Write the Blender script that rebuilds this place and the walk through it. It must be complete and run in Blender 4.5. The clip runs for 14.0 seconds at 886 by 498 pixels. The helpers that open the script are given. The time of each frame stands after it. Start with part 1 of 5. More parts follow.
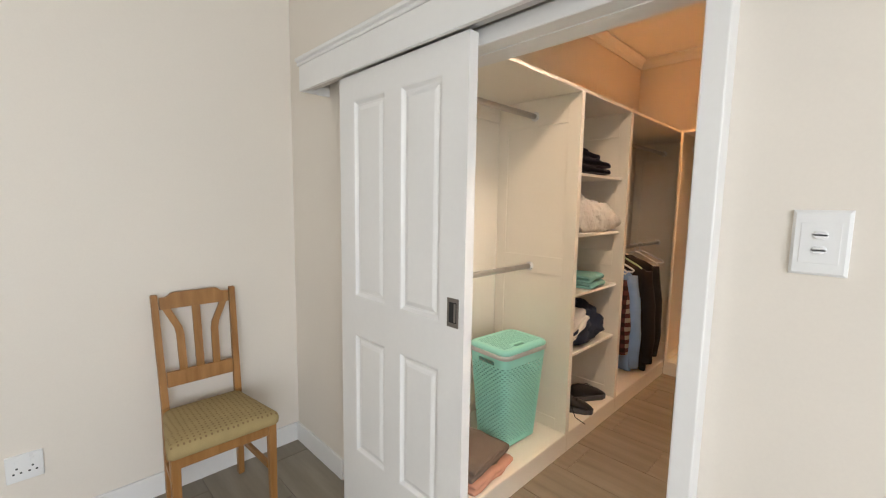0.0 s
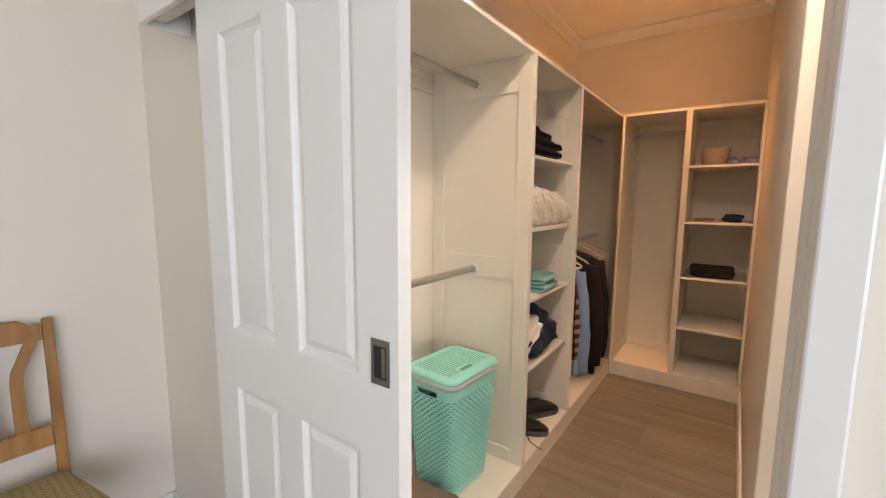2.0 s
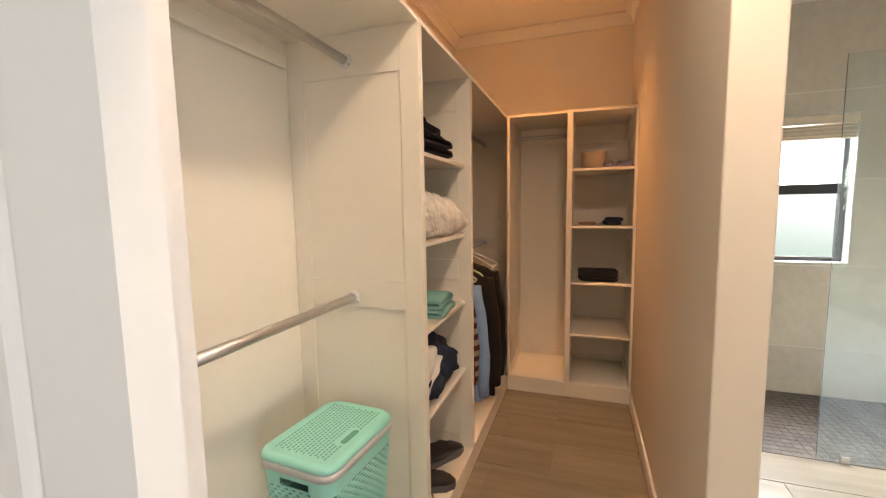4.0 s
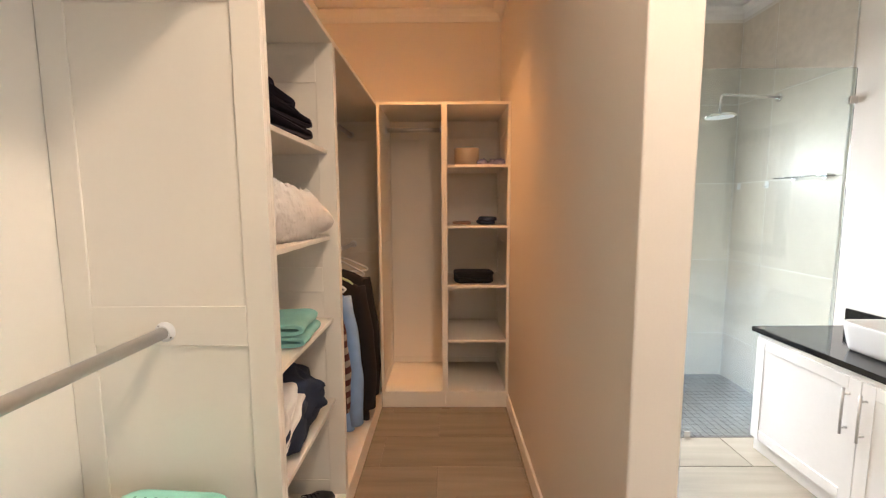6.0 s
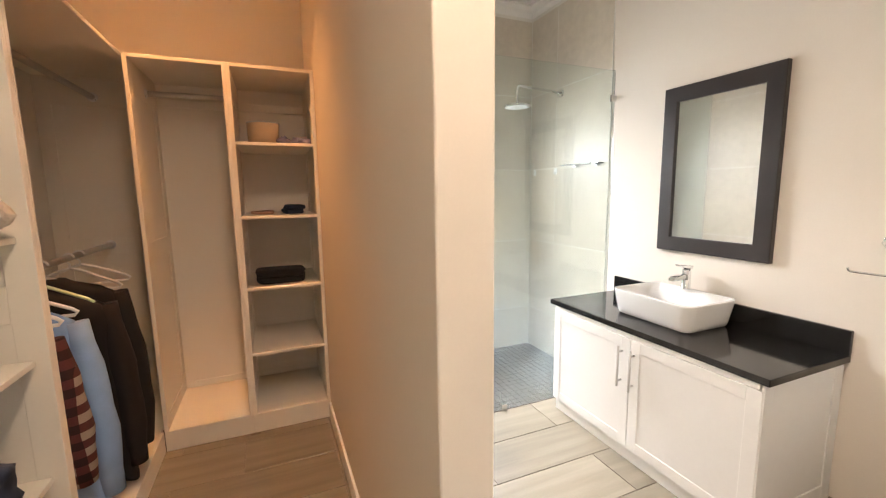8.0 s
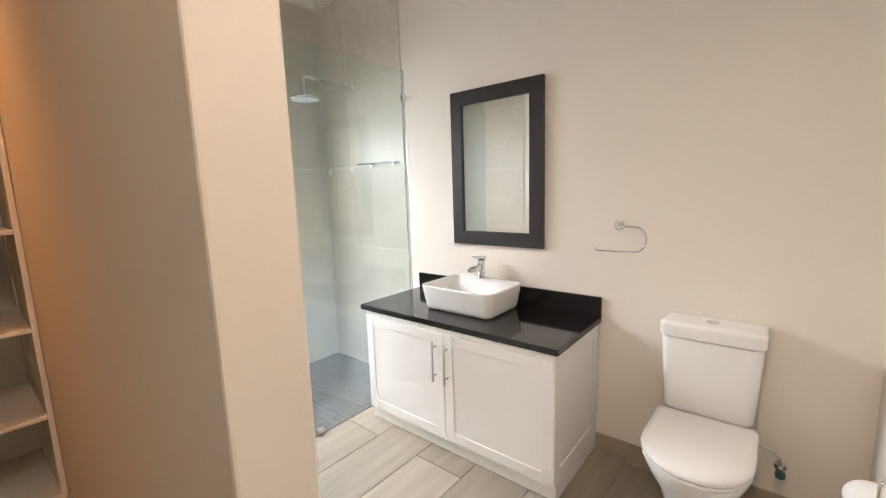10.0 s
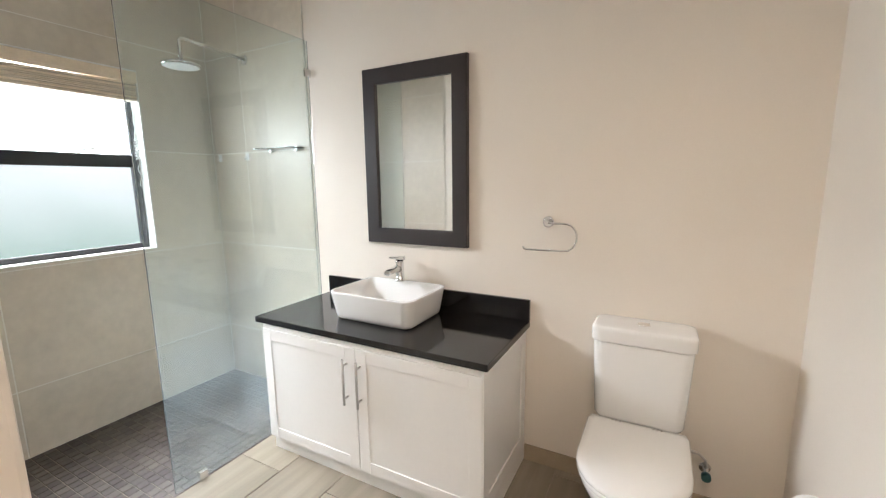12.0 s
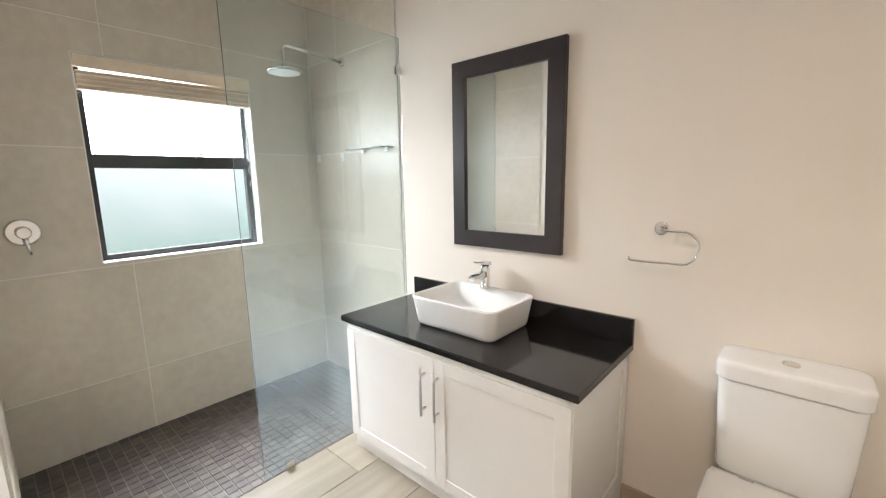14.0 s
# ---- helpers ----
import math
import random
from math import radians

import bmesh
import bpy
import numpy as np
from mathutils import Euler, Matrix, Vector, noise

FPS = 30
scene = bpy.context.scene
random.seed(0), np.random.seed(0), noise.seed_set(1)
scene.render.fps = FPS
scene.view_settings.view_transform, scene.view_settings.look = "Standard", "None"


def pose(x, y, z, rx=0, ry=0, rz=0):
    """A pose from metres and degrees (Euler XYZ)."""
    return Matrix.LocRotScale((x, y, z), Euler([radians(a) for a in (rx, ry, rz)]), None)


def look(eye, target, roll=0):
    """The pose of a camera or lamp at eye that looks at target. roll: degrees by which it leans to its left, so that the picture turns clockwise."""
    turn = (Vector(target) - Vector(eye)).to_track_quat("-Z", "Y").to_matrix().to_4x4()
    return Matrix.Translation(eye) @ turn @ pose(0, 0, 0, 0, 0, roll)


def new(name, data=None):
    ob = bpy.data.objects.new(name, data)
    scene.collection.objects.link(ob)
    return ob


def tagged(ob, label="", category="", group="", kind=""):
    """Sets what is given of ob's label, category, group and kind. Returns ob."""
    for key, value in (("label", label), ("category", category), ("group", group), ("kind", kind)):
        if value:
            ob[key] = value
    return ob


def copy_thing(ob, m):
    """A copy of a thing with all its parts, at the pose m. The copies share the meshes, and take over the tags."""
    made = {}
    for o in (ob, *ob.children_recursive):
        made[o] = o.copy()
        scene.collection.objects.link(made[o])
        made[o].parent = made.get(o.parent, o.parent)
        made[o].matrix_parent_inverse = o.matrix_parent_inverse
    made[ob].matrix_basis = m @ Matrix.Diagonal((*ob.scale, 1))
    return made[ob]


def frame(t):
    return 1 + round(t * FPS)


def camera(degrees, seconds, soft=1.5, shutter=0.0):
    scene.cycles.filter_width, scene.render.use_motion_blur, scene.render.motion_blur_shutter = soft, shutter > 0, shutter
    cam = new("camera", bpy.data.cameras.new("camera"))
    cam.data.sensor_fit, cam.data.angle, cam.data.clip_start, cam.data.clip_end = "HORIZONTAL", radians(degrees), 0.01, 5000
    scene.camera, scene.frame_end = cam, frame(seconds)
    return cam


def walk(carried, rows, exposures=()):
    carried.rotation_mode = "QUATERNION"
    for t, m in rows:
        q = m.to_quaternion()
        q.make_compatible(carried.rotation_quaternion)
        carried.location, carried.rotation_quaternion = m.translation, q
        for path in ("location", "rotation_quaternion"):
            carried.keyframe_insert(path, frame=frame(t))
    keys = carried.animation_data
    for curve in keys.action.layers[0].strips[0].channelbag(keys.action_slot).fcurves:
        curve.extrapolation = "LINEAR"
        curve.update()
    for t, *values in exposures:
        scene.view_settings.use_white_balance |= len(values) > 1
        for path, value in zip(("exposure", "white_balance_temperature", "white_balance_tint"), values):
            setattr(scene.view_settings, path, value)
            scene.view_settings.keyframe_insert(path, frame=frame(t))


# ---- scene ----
cam = camera(94.4, 14.0, 1.2)
PATH = [
    (0, (-0.176, -0.021, 1.507), (1.218, 1.396, 1.289), 0.9),
    (0.5, (-0.072, 0.055, 1.5), (1.362, 1.434, 1.278), 0.95),
    (1, (0.004, 0.135, 1.494), (1.484, 1.459, 1.27), 1.0),
    (1.5, (0.104, 0.245, 1.49), (1.654, 1.488, 1.256), 0.8),
    (2, (0.2, 0.331, 1.486), (1.817, 1.484, 1.242), 0.4),
    (4.5, (0.694, 0.58, 1.481), (2.612, 1.109, 1.281), -0.8),
    (5, (0.778, 0.604, 1.473), (2.726, 1.009, 1.27), -0.4),
    (5.5, (0.864, 0.649, 1.465), (2.841, 0.868, 1.261), -0.3),
    (6, (0.936, 0.661, 1.467), (2.925, 0.674, 1.255), -0.3),
    (6.5, (1.036, 0.639, 1.458), (3.015, 0.46, 1.234), -0.2),
    (7, (1.099, 0.601, 1.447), (3.052, 0.244, 1.203), -0.2),
    (7.5, (1.144, 0.544, 1.445), (3.051, 0.003, 1.18), -0.5),
    (8, (1.184, 0.493, 1.449), (3.012, -0.271, 1.173), -0.8),
    (8.5, (1.232, 0.485, 1.437), (2.935, -0.527, 1.163), -1.0),
    (9, (1.276, 0.466, 1.436), (2.841, -0.747, 1.154), -1.5),
    (11.5, (1.464, 0.256, 1.431), (2.41, -1.48, 1.128), -0.9),
    (12, (1.502, 0.174, 1.415), (2.436, -1.565, 1.096), -0.7),
    (12.5, (1.514, 0.113, 1.412), (2.516, -1.587, 1.085), -0.7),
    (13, (1.523, 0.068, 1.415), (2.627, -1.567, 1.084), -0.9),
    (13.5, (1.535, 0.028, 1.415), (2.75, -1.526, 1.084), -1.2),
    (14, (1.552, 0.021, 1.43), (2.862, -1.454, 1.101), -1.1),
]
EXPOSURES = ((0, -0.06, 6450, 12), (1, -0.06, 6200, 13), (2, -0.03, 6300, 14), (4.5, 0.0, 6800, 14), (5, 0.08, 5600, 15), (5.5, 0.14, 5400, 14), (6, 0.16, 6200, 14), (6.5, 0.16, 6600, 14), (7.5, 0.2, 6600, 15), (9, 0.0, 6400, 15), (11.5, -0.24, 6150, 13), (12.5, -0.18, 6200, 13), (14, -0.15, 6200, 13))
walk(cam, [(t, look(eye, target, roll)) for t, eye, target, roll in PATH], EXPOSURES)

# ---- world, sun, large lights, exposure ----
world = bpy.data.worlds.new("world")
scene.world = world
world.use_nodes = True
wn = world.node_tree
sky = wn.nodes.new("ShaderNodeTexSky")
sky.sky_type, sky.sun_disc = "NISHITA", False
sky.sun_elevation, sky.sun_rotation = radians(48), radians(120)
wn.links.new(sky.outputs[0], wn.nodes["Background"].inputs[0])
wn.nodes["Background"].inputs[1].default_value = 0.1


def area(name, m, sx, sy, watts, colour=(1, 1, 1)):
    data = bpy.data.lights.new(name, "AREA")
    data.shape, data.size, data.size_y, data.energy, data.color = "RECTANGLE", sx, sy, watts, colour
    ob = new(name, data)
    ob.matrix_world = m
    return ob


sun = new("sun", bpy.data.lights.new("sun", "SUN"))
sun.data.energy, sun.data.angle, sun.data.color = 2.0, radians(0.6), (1.0, 0.95, 0.88)
sun.matrix_world = look((12, -3, 14), (4, 1.5, 0))
area("bedroom_window_light", look((-1.55, -2.56, 1.45), (-1.55, 0.5, 1.40)), 2.6, 1.8, 120, (0.89, 0.95, 1.0))
for lx, ly, watts, cone, tone, soft in ((3.56, 0.90, 112, 108, (1.0, 0.43, 0.14), 0.09), (1.42, 0.31, 180, 162, (1.0, 0.79, 0.59), 0.14)):
    lamp = new("dressing_lamp_light", bpy.data.lights.new("dressing_lamp_light", "SPOT"))
    lamp.data.energy, lamp.data.color, lamp.data.shadow_soft_size = watts, tone, soft
    lamp.data.spot_size, lamp.data.spot_blend = radians(cone), 0.9
    lamp.matrix_world = look((lx, ly, 2.97), (lx, ly, 0))
bath_light = area("bathroom_window_light", look((4.60, -0.825, 1.77), (2.5, -0.80, 1.15)), 0.84, 0.36, 21, (0.97, 0.99, 1.0))
area("sky_light_at_bathroom_window", look((5.75, -0.75, 3.0), (4.42, -0.81, 1.52)), 2.2, 2.2, 800, (0.97, 0.99, 1.0))
bath_light.data.spread = radians(150)


# ---- materials ----
def mat(name, colour, rough=0.5, metal=0.0, vary=0.06, scale=3.0, fine=60.0, bump=0.05, depth=0.002, spec=0.5, coat=0.0, island=0.0):
    m = bpy.data.materials.new(name)
    m.use_nodes = True
    t = m.node_tree
    b = t.nodes["Principled BSDF"]
    tc = t.nodes.new("ShaderNodeTexCoord")
    geo = t.nodes.new("ShaderNodeNewGeometry")
    n1, n2 = t.nodes.new("ShaderNodeTexNoise"), t.nodes.new("ShaderNodeTexNoise")
    n1.inputs["Scale"].default_value, n1.inputs["Detail"].default_value = scale, 4
    n2.inputs["Scale"].default_value, n2.inputs["Detail"].default_value = fine, 3
    t.links.new(geo.outputs["Position"], n1.inputs["Vector"])
    t.links.new(geo.outputs["Position"], n2.inputs["Vector"])
    mix = t.nodes.new("ShaderNodeMixRGB")
    mix.blend_type = "MULTIPLY"
    mix.inputs[0].default_value = 1.0
    mix.inputs[1].default_value = (*colour, 1)
    ramp = t.nodes.new("ShaderNodeMapRange")
    ramp.inputs[1].default_value, ramp.inputs[2].default_value = 0.25, 0.75
    ramp.inputs[3].default_value, ramp.inputs[4].default_value = 1 - vary, 1 + vary
    add = t.nodes.new("ShaderNodeMath")
    add.operation = "MULTIPLY_ADD"
    add.inputs[1].default_value = 0.35
    t.links.new(n2.outputs[0], add.inputs[0])
    sc = t.nodes.new("ShaderNodeMath")
    sc.operation = "MULTIPLY"
    sc.inputs[1].default_value = 0.65
    t.links.new(n1.outputs[0], sc.inputs[0])
    t.links.new(sc.outputs[0], add.inputs[2])
    t.links.new(add.outputs[0], ramp.inputs[0])
    t.links.new(ramp.outputs[0], mix.inputs[2])
    out = mix.outputs[0]
    if island:
        info = t.nodes.new("ShaderNodeObjectInfo")
        mr = t.nodes.new("ShaderNodeMapRange")
        mr.inputs[3].default_value, mr.inputs[4].default_value = 1 - island, 1 + island
        t.links.new(info.outputs["Random"], mr.inputs[0])
        mx = t.nodes.new("ShaderNodeMixRGB")
        mx.blend_type = "MULTIPLY"
        mx.inputs[0].default_value = 1.0
        t.links.new(out, mx.inputs[1])
        t.links.new(mr.outputs[0], mx.inputs[2])
        out = mx.outputs[0]
    t.links.new(out, b.inputs["Base Color"])
    rr = t.nodes.new("ShaderNodeMapRange")
    rr.inputs[3].default_value, rr.inputs[4].default_value = max(0.0, rough - 0.07), min(1.0, rough + 0.07)
    t.links.new(n1.outputs[0], rr.inputs[0])
    t.links.new(rr.outputs[0], b.inputs["Roughness"])
    b.inputs["Metallic"].default_value = metal
    b.inputs["Specular IOR Level"].default_value = spec
    b.inputs["Coat Weight"].default_value = coat
    if bump:
        bp = t.nodes.new("ShaderNodeBump")
        bp.inputs["Strength"].default_value, bp.inputs["Distance"].default_value = bump, depth
        t.links.new(n2.outputs[0], bp.inputs["Height"])
        t.links.new(bp.outputs[0], b.inputs["Normal"])
    return m


def wood_like(name, dark, light, axis, rough=0.45, scale=(1.2, 14.0), island=0.1, spec=0.4, bump=0.08, detail=6):
    """Long grain along axis (0 x, 1 y, 2 z)."""
    m = mat(name, light, rough, vary=0.08, scale=2.0, fine=90, bump=bump, depth=0.001, spec=spec, island=island)
    t = m.node_tree
    geo = t.nodes.new("ShaderNodeTexCoord")
    mp = t.nodes.new("ShaderNodeMapping")
    s = [scale[1]] * 3
    s[axis] = scale[0]
    mp.inputs["Scale"].default_value = s
    info = t.nodes.new("ShaderNodeObjectInfo")
    sh = t.nodes.new("ShaderNodeVectorMath")
    sh.operation = "MULTIPLY_ADD"
    sh.inputs[1].default_value = (7, 7, 7)
    t.links.new(info.outputs["Random"], sh.inputs[0])
    t.links.new(geo.outputs["Object"], sh.inputs[2])
    t.links.new(sh.outputs[0], mp.inputs[0])
    n = t.nodes.new("ShaderNodeTexNoise")
    n.inputs["Scale"].default_value, n.inputs["Detail"].default_value, n.inputs["Distortion"].default_value = 1.0, detail, 0.25
    t.links.new(mp.outputs[0], n.inputs["Vector"])
    ramp = t.nodes.new("ShaderNodeValToRGB")
    ramp.color_ramp.elements[0].position, ramp.color_ramp.elements[1].position = 0.22, 0.78
    ramp.color_ramp.elements[0].color, ramp.color_ramp.elements[1].color = (*dark, 1), (*light, 1)
    t.links.new(n.outputs[0], ramp.inputs[0])
    for node in t.nodes:
        if node.bl_idname == "ShaderNodeMixRGB" and not node.inputs[1].is_linked:
            t.links.new(ramp.outputs[0], node.inputs[1])
    return m


def glass(name, tint=(0.93, 0.98, 0.97), rough=0.0):
    m = bpy.data.materials.new(name)
    m.use_nodes = True
    t = m.node_tree
    b = t.nodes["Principled BSDF"]
    b.inputs["Base Color"].default_value = (*tint, 1)
    b.inputs["Transmission Weight"].default_value, b.inputs["Roughness"].default_value = 1.0, rough
    b.inputs["IOR"].default_value = 1.45
    return m


M_WALL = mat("wall_paint", (0.77, 0.71, 0.63), 0.62, vary=0.03, scale=1.2, fine=140, bump=0.06, depth=0.001)
M_CEIL = mat("ceiling_paint", (0.80, 0.79, 0.76), 0.7, vary=0.02, fine=120, bump=0.05)
M_WHITE = mat("white_gloss_paint", (0.80, 0.79, 0.77), 0.32, vary=0.025, scale=2.5, fine=40, bump=0.03)
M_TRIM = mat("white_trim_paint", (0.79, 0.78, 0.76), 0.35, vary=0.03, scale=4, fine=50, bump=0.04)
M_MEL = mat("white_board", (0.83, 0.777, 0.68), 0.4, vary=0.02, scale=2, fine=70, bump=0.03)
M_FLOOR_B = wood_like("wood_look_tile_across", (0.190, 0.163, 0.124), (0.300, 0.258, 0.200), 1, 0.30, (1.2, 16.0), 0.10, bump=0.0, detail=3)
M_GROUT = mat("grout", (0.24, 0.195, 0.155), 0.85, vary=0.15, fine=200, bump=0.2)
M_TILE = mat("shower_tile", (0.61, 0.555, 0.465), 0.42, vary=0.17, scale=1.5, fine=20, bump=0.04, island=0.05)
M_TGROUT = mat("pale_grout", (0.74, 0.72, 0.66), 0.8, vary=0.1, fine=150)
M_MOSAIC = mat("dark_mosaic", (0.088, 0.073, 0.064), 0.4, vary=0.3, scale=9, fine=60, bump=0.1, island=0.35)
M_MGROUT = mat("mosaic_grout", (0.235, 0.20, 0.168), 0.9, vary=0.3, fine=100)
M_OAK = wood_like("oiled_wood", (0.25, 0.112, 0.032), (0.41, 0.205, 0.068), 2, 0.38, (2.5, 30.0), 0.05)
M_SEAT = mat("seat_fabric", (0.36, 0.285, 0.135), 0.9, vary=0.12, scale=20, fine=300, bump=0.3)
M_MINT = mat("mint_plastic", (0.33, 0.76, 0.66), 0.38, vary=0.03, fine=60, bump=0.02)
M_MINT_D = mat("mint_dark", (0.10, 0.33, 0.26), 0.5)
M_GREYP = mat("grey_plastic", (0.55, 0.56, 0.54), 0.4)
M_CHROME = mat("chrome", (0.78, 0.78, 0.78), 0.1, 1.0, vary=0.02, bump=0.0)
M_ALU = mat("satin_aluminium", (0.60, 0.58, 0.56), 0.45, 1.0, vary=0.03, fine=200, bump=0.02)
M_STEEL = mat("dark_steel", (0.24, 0.22, 0.20), 0.35, 1.0, vary=0.1)
M_STONE = mat("black_quartz", (0.012, 0.011, 0.011), 0.09, vary=0.35, scale=60, fine=400, bump=0.0)
M_CER = mat("white_ceramic", (0.82, 0.82, 0.81), 0.08, vary=0.01, bump=0.0, coat=0.3)
M_FRAME = mat("dark_stained_frame", (0.028, 0.022, 0.022), 0.4, vary=0.2, scale=8, fine=120, bump=0.1)
M_ALUBLK = mat("dark_bronze_aluminium", (0.03, 0.03, 0.032), 0.4, 0.3, vary=0.05)
M_BLIND = mat("pale_wood_slats", (0.74, 0.64, 0.50), 0.55, vary=0.12, scale=14, fine=80, island=0.22)
M_GLASS = glass("clear_glass", (0.90, 0.97, 0.95))
M_FROST = glass("frosted_glass", (0.95, 0.98, 0.98), 0.24)
M_MIRROR = mat("mirror_silver", (0.86, 0.88, 0.87), 0.02, 1.0, vary=0.0, bump=0.0)
M_BLACKC = mat("black_cloth", (0.007, 0.007, 0.008), 0.92, vary=0.25, scale=12, fine=250, bump=0.4)
M_NAVY = mat("navy_denim", (0.022, 0.032, 0.062), 0.92, vary=0.25, scale=12, fine=260, bump=0.4)
M_WHITEC = mat("white_cloth", (0.70, 0.67, 0.62), 0.92, vary=0.08, scale=12, fine=250, bump=0.3)
M_GREENC = mat("teal_towel", (0.20, 0.44, 0.41), 0.95, vary=0.12, scale=14, fine=350, bump=0.6)
M_BLUEC = mat("pale_blue_cloth", (0.24, 0.39, 0.66), 0.92, vary=0.1, scale=14, fine=250, bump=0.3)
M_BROWNC = mat("taupe_towel", (0.21, 0.155, 0.115), 0.95, vary=0.12, scale=14, fine=350, bump=0.6)
M_PINKC = mat("peach_towel", (0.62, 0.33, 0.23), 0.95, vary=0.1, scale=14, fine=350, bump=0.6)
M_SHOE = mat("black_shoe", (0.012, 0.012, 0.013), 0.55, vary=0.2, fine=150, bump=0.2)
M_PINK2 = mat("skin_tone_cloth", (0.50, 0.30, 0.22), 0.9)
M_PLASTW = mat("white_plastic", (0.80, 0.80, 0.79), 0.3, vary=0.01, bump=0.0)
M_SLOT = mat("dark_slot", (0.02, 0.02, 0.02), 0.6)
M_BRONZE = mat("beige_skirting_tile", (0.36, 0.29, 0.21), 0.4, vary=0.12, scale=5)
M_TP = mat("tissue_paper", (0.82, 0.81, 0.79), 0.95, vary=0.02, fine=200, bump=0.2)
M_GLOW = bpy.data.materials.new("lamp_glow")
M_GLOW.use_nodes = True
M_GLOW.node_tree.nodes["Principled BSDF"].inputs["Emission Color"].default_value = (1.0, 0.72, 0.42, 1)
M_GLOW.node_tree.nodes["Principled BSDF"].inputs["Emission Strength"].default_value = 12.0


# ---- building helpers ----
def box(bm, x0, x1, y0, y1, z0, z1, bevel=0.0, seg=2):
    r = bmesh.ops.create_cube(bm, size=1.0)
    vs = r["verts"]
    for v in vs:
        v.co = Vector((x0 + (v.co.x + 0.5) * (x1 - x0), y0 + (v.co.y + 0.5) * (y1 - y0), z0 + (v.co.z + 0.5) * (z1 - z0)))
    if bevel:
        es = list({e for v in vs for e in v.link_edges})
        bmesh.ops.bevel(bm, geom=es, offset=bevel, segments=seg, affect="EDGES", profile=0.5)
    return vs


def tube(bm, points, radius, seg=12, cap=True):
    """A round bar through the points; radius a number or one for each."""
    pts = [Vector(p) for p in points]
    rs = radius if hasattr(radius, "__len__") else [radius] * len(pts)
    rings = []
    side = None
    for i, p in enumerate(pts):
        d = (pts[min(i + 1, len(pts) - 1)] - pts[max(i - 1, 0)]).normalized()
        if side is None:
            side = d.orthogonal().normalized()
        side = (side - d * side.dot(d)).normalized()
        up = d.cross(side)
        rings.append([bm.verts.new(p + rs[i] * (math.cos(a) * side + math.sin(a) * up)) for a in [2 * math.pi * k / seg for k in range(seg)]])
    for a, b in zip(rings, rings[1:]):
        for k in range(seg):
            f = bm.faces.new((a[k], a[(k + 1) % seg], b[(k + 1) % seg], b[k]))
            f.smooth = True
    if cap:
        bm.faces.new(list(reversed(rings[0])))
        bm.faces.new(rings[-1])


def loft(bm, rings, cap=True, smooth=True):
    """Skin over rings of points, each ring of equal length and closed."""
    vs = [[bm.verts.new(p) for p in r] for r in rings]
    n = len(vs[0])
    for a, b in zip(vs, vs[1:]):
        for k in range(n):
            f = bm.faces.new((a[k], a[(k + 1) % n], b[(k + 1) % n], b[k]))
            f.smooth = smooth
    if cap:
        bm.faces.new(list(reversed(vs[0])))
        bm.faces.new(vs[-1])


def rrect(cx, cy, z, w, d, r, n=5):
    """A rounded rectangle's outline in the xy plane."""
    out = []
    for sx, sy, a0 in ((1, 1, 0), (-1, 1, 90), (-1, -1, 180), (1, -1, 270)):
        for k in range(n + 1):
            a = radians(a0 + 90 * k / n)
            out.append(Vector((cx + sx * (w / 2 - r) + r * math.cos(a), cy + sy * (d / 2 - r) + r * math.sin(a), z)))
    return out


def mesh_of(name, bm, material, smooth_angle=None):
    bmesh.ops.recalc_face_normals(bm, faces=bm.faces)
    me = bpy.data.meshes.new(name)
    bm.to_mesh(me)
    bm.free()
    me.materials.append(material)
    return me


def part(name, bm, material, parent, label=""):
    ob = new(name, mesh_of(name, bm, material))
    ob.parent = parent
    if label:
        ob["label"] = label
    return ob


def share(name, me, parent, m):
    ob = new(name, me)
    ob.parent = parent
    ob.matrix_basis = m
    return ob


def thing(name, x, y, z, label, category, group="", rz=0):
    ob = new(name)
    ob.matrix_basis = pose(x, y, z, 0, 0, rz)
    ob.empty_display_size = 0.05
    return tagged(ob, label, category, group)


def single(name, bm, material, label, category, loc=(0, 0, 0), group="", kind="", rz=0):
    ob = new(name, mesh_of(name, bm, material))
    ob.matrix_basis = pose(*loc, 0, 0, rz)
    return tagged(ob, label, category, group, kind)


def boxes(*rows):
    bm = bmesh.new()
    for r in rows:
        box(bm, *r)
    return bm


def structure(name, bm, material, label, category):
    return single(name, bm, material, label, category, kind="structure")


# ---- plan, in metres ----
XD0, XD1, XT = 0.924, 1.012, 0.858  # the wall between bedroom and dressing room, and the front of the door frame
YC = 2.39                     # bedroom's chair wall
OP0, OP1, OPZ = 0.247, 1.135, 2.012   # the opening
YW = -1.72                    # bathroom's mirror wall
XS = 4.38                     # far wall
XN = 1.90                     # end of the partition
YP0, YP1 = 0.079, 0.208       # partition's faces
CEIL = 3.0
YB = 1.72                     # wall behind the long wardrobe
XB0, YB0 = -3.1, -2.6         # bedroom's far walls
WY0, WY1, WZ0, WZ1 = -1.265, -0.385, 1.02, 2.105   # shower window
TT = 0.01                     # wall tile thickness


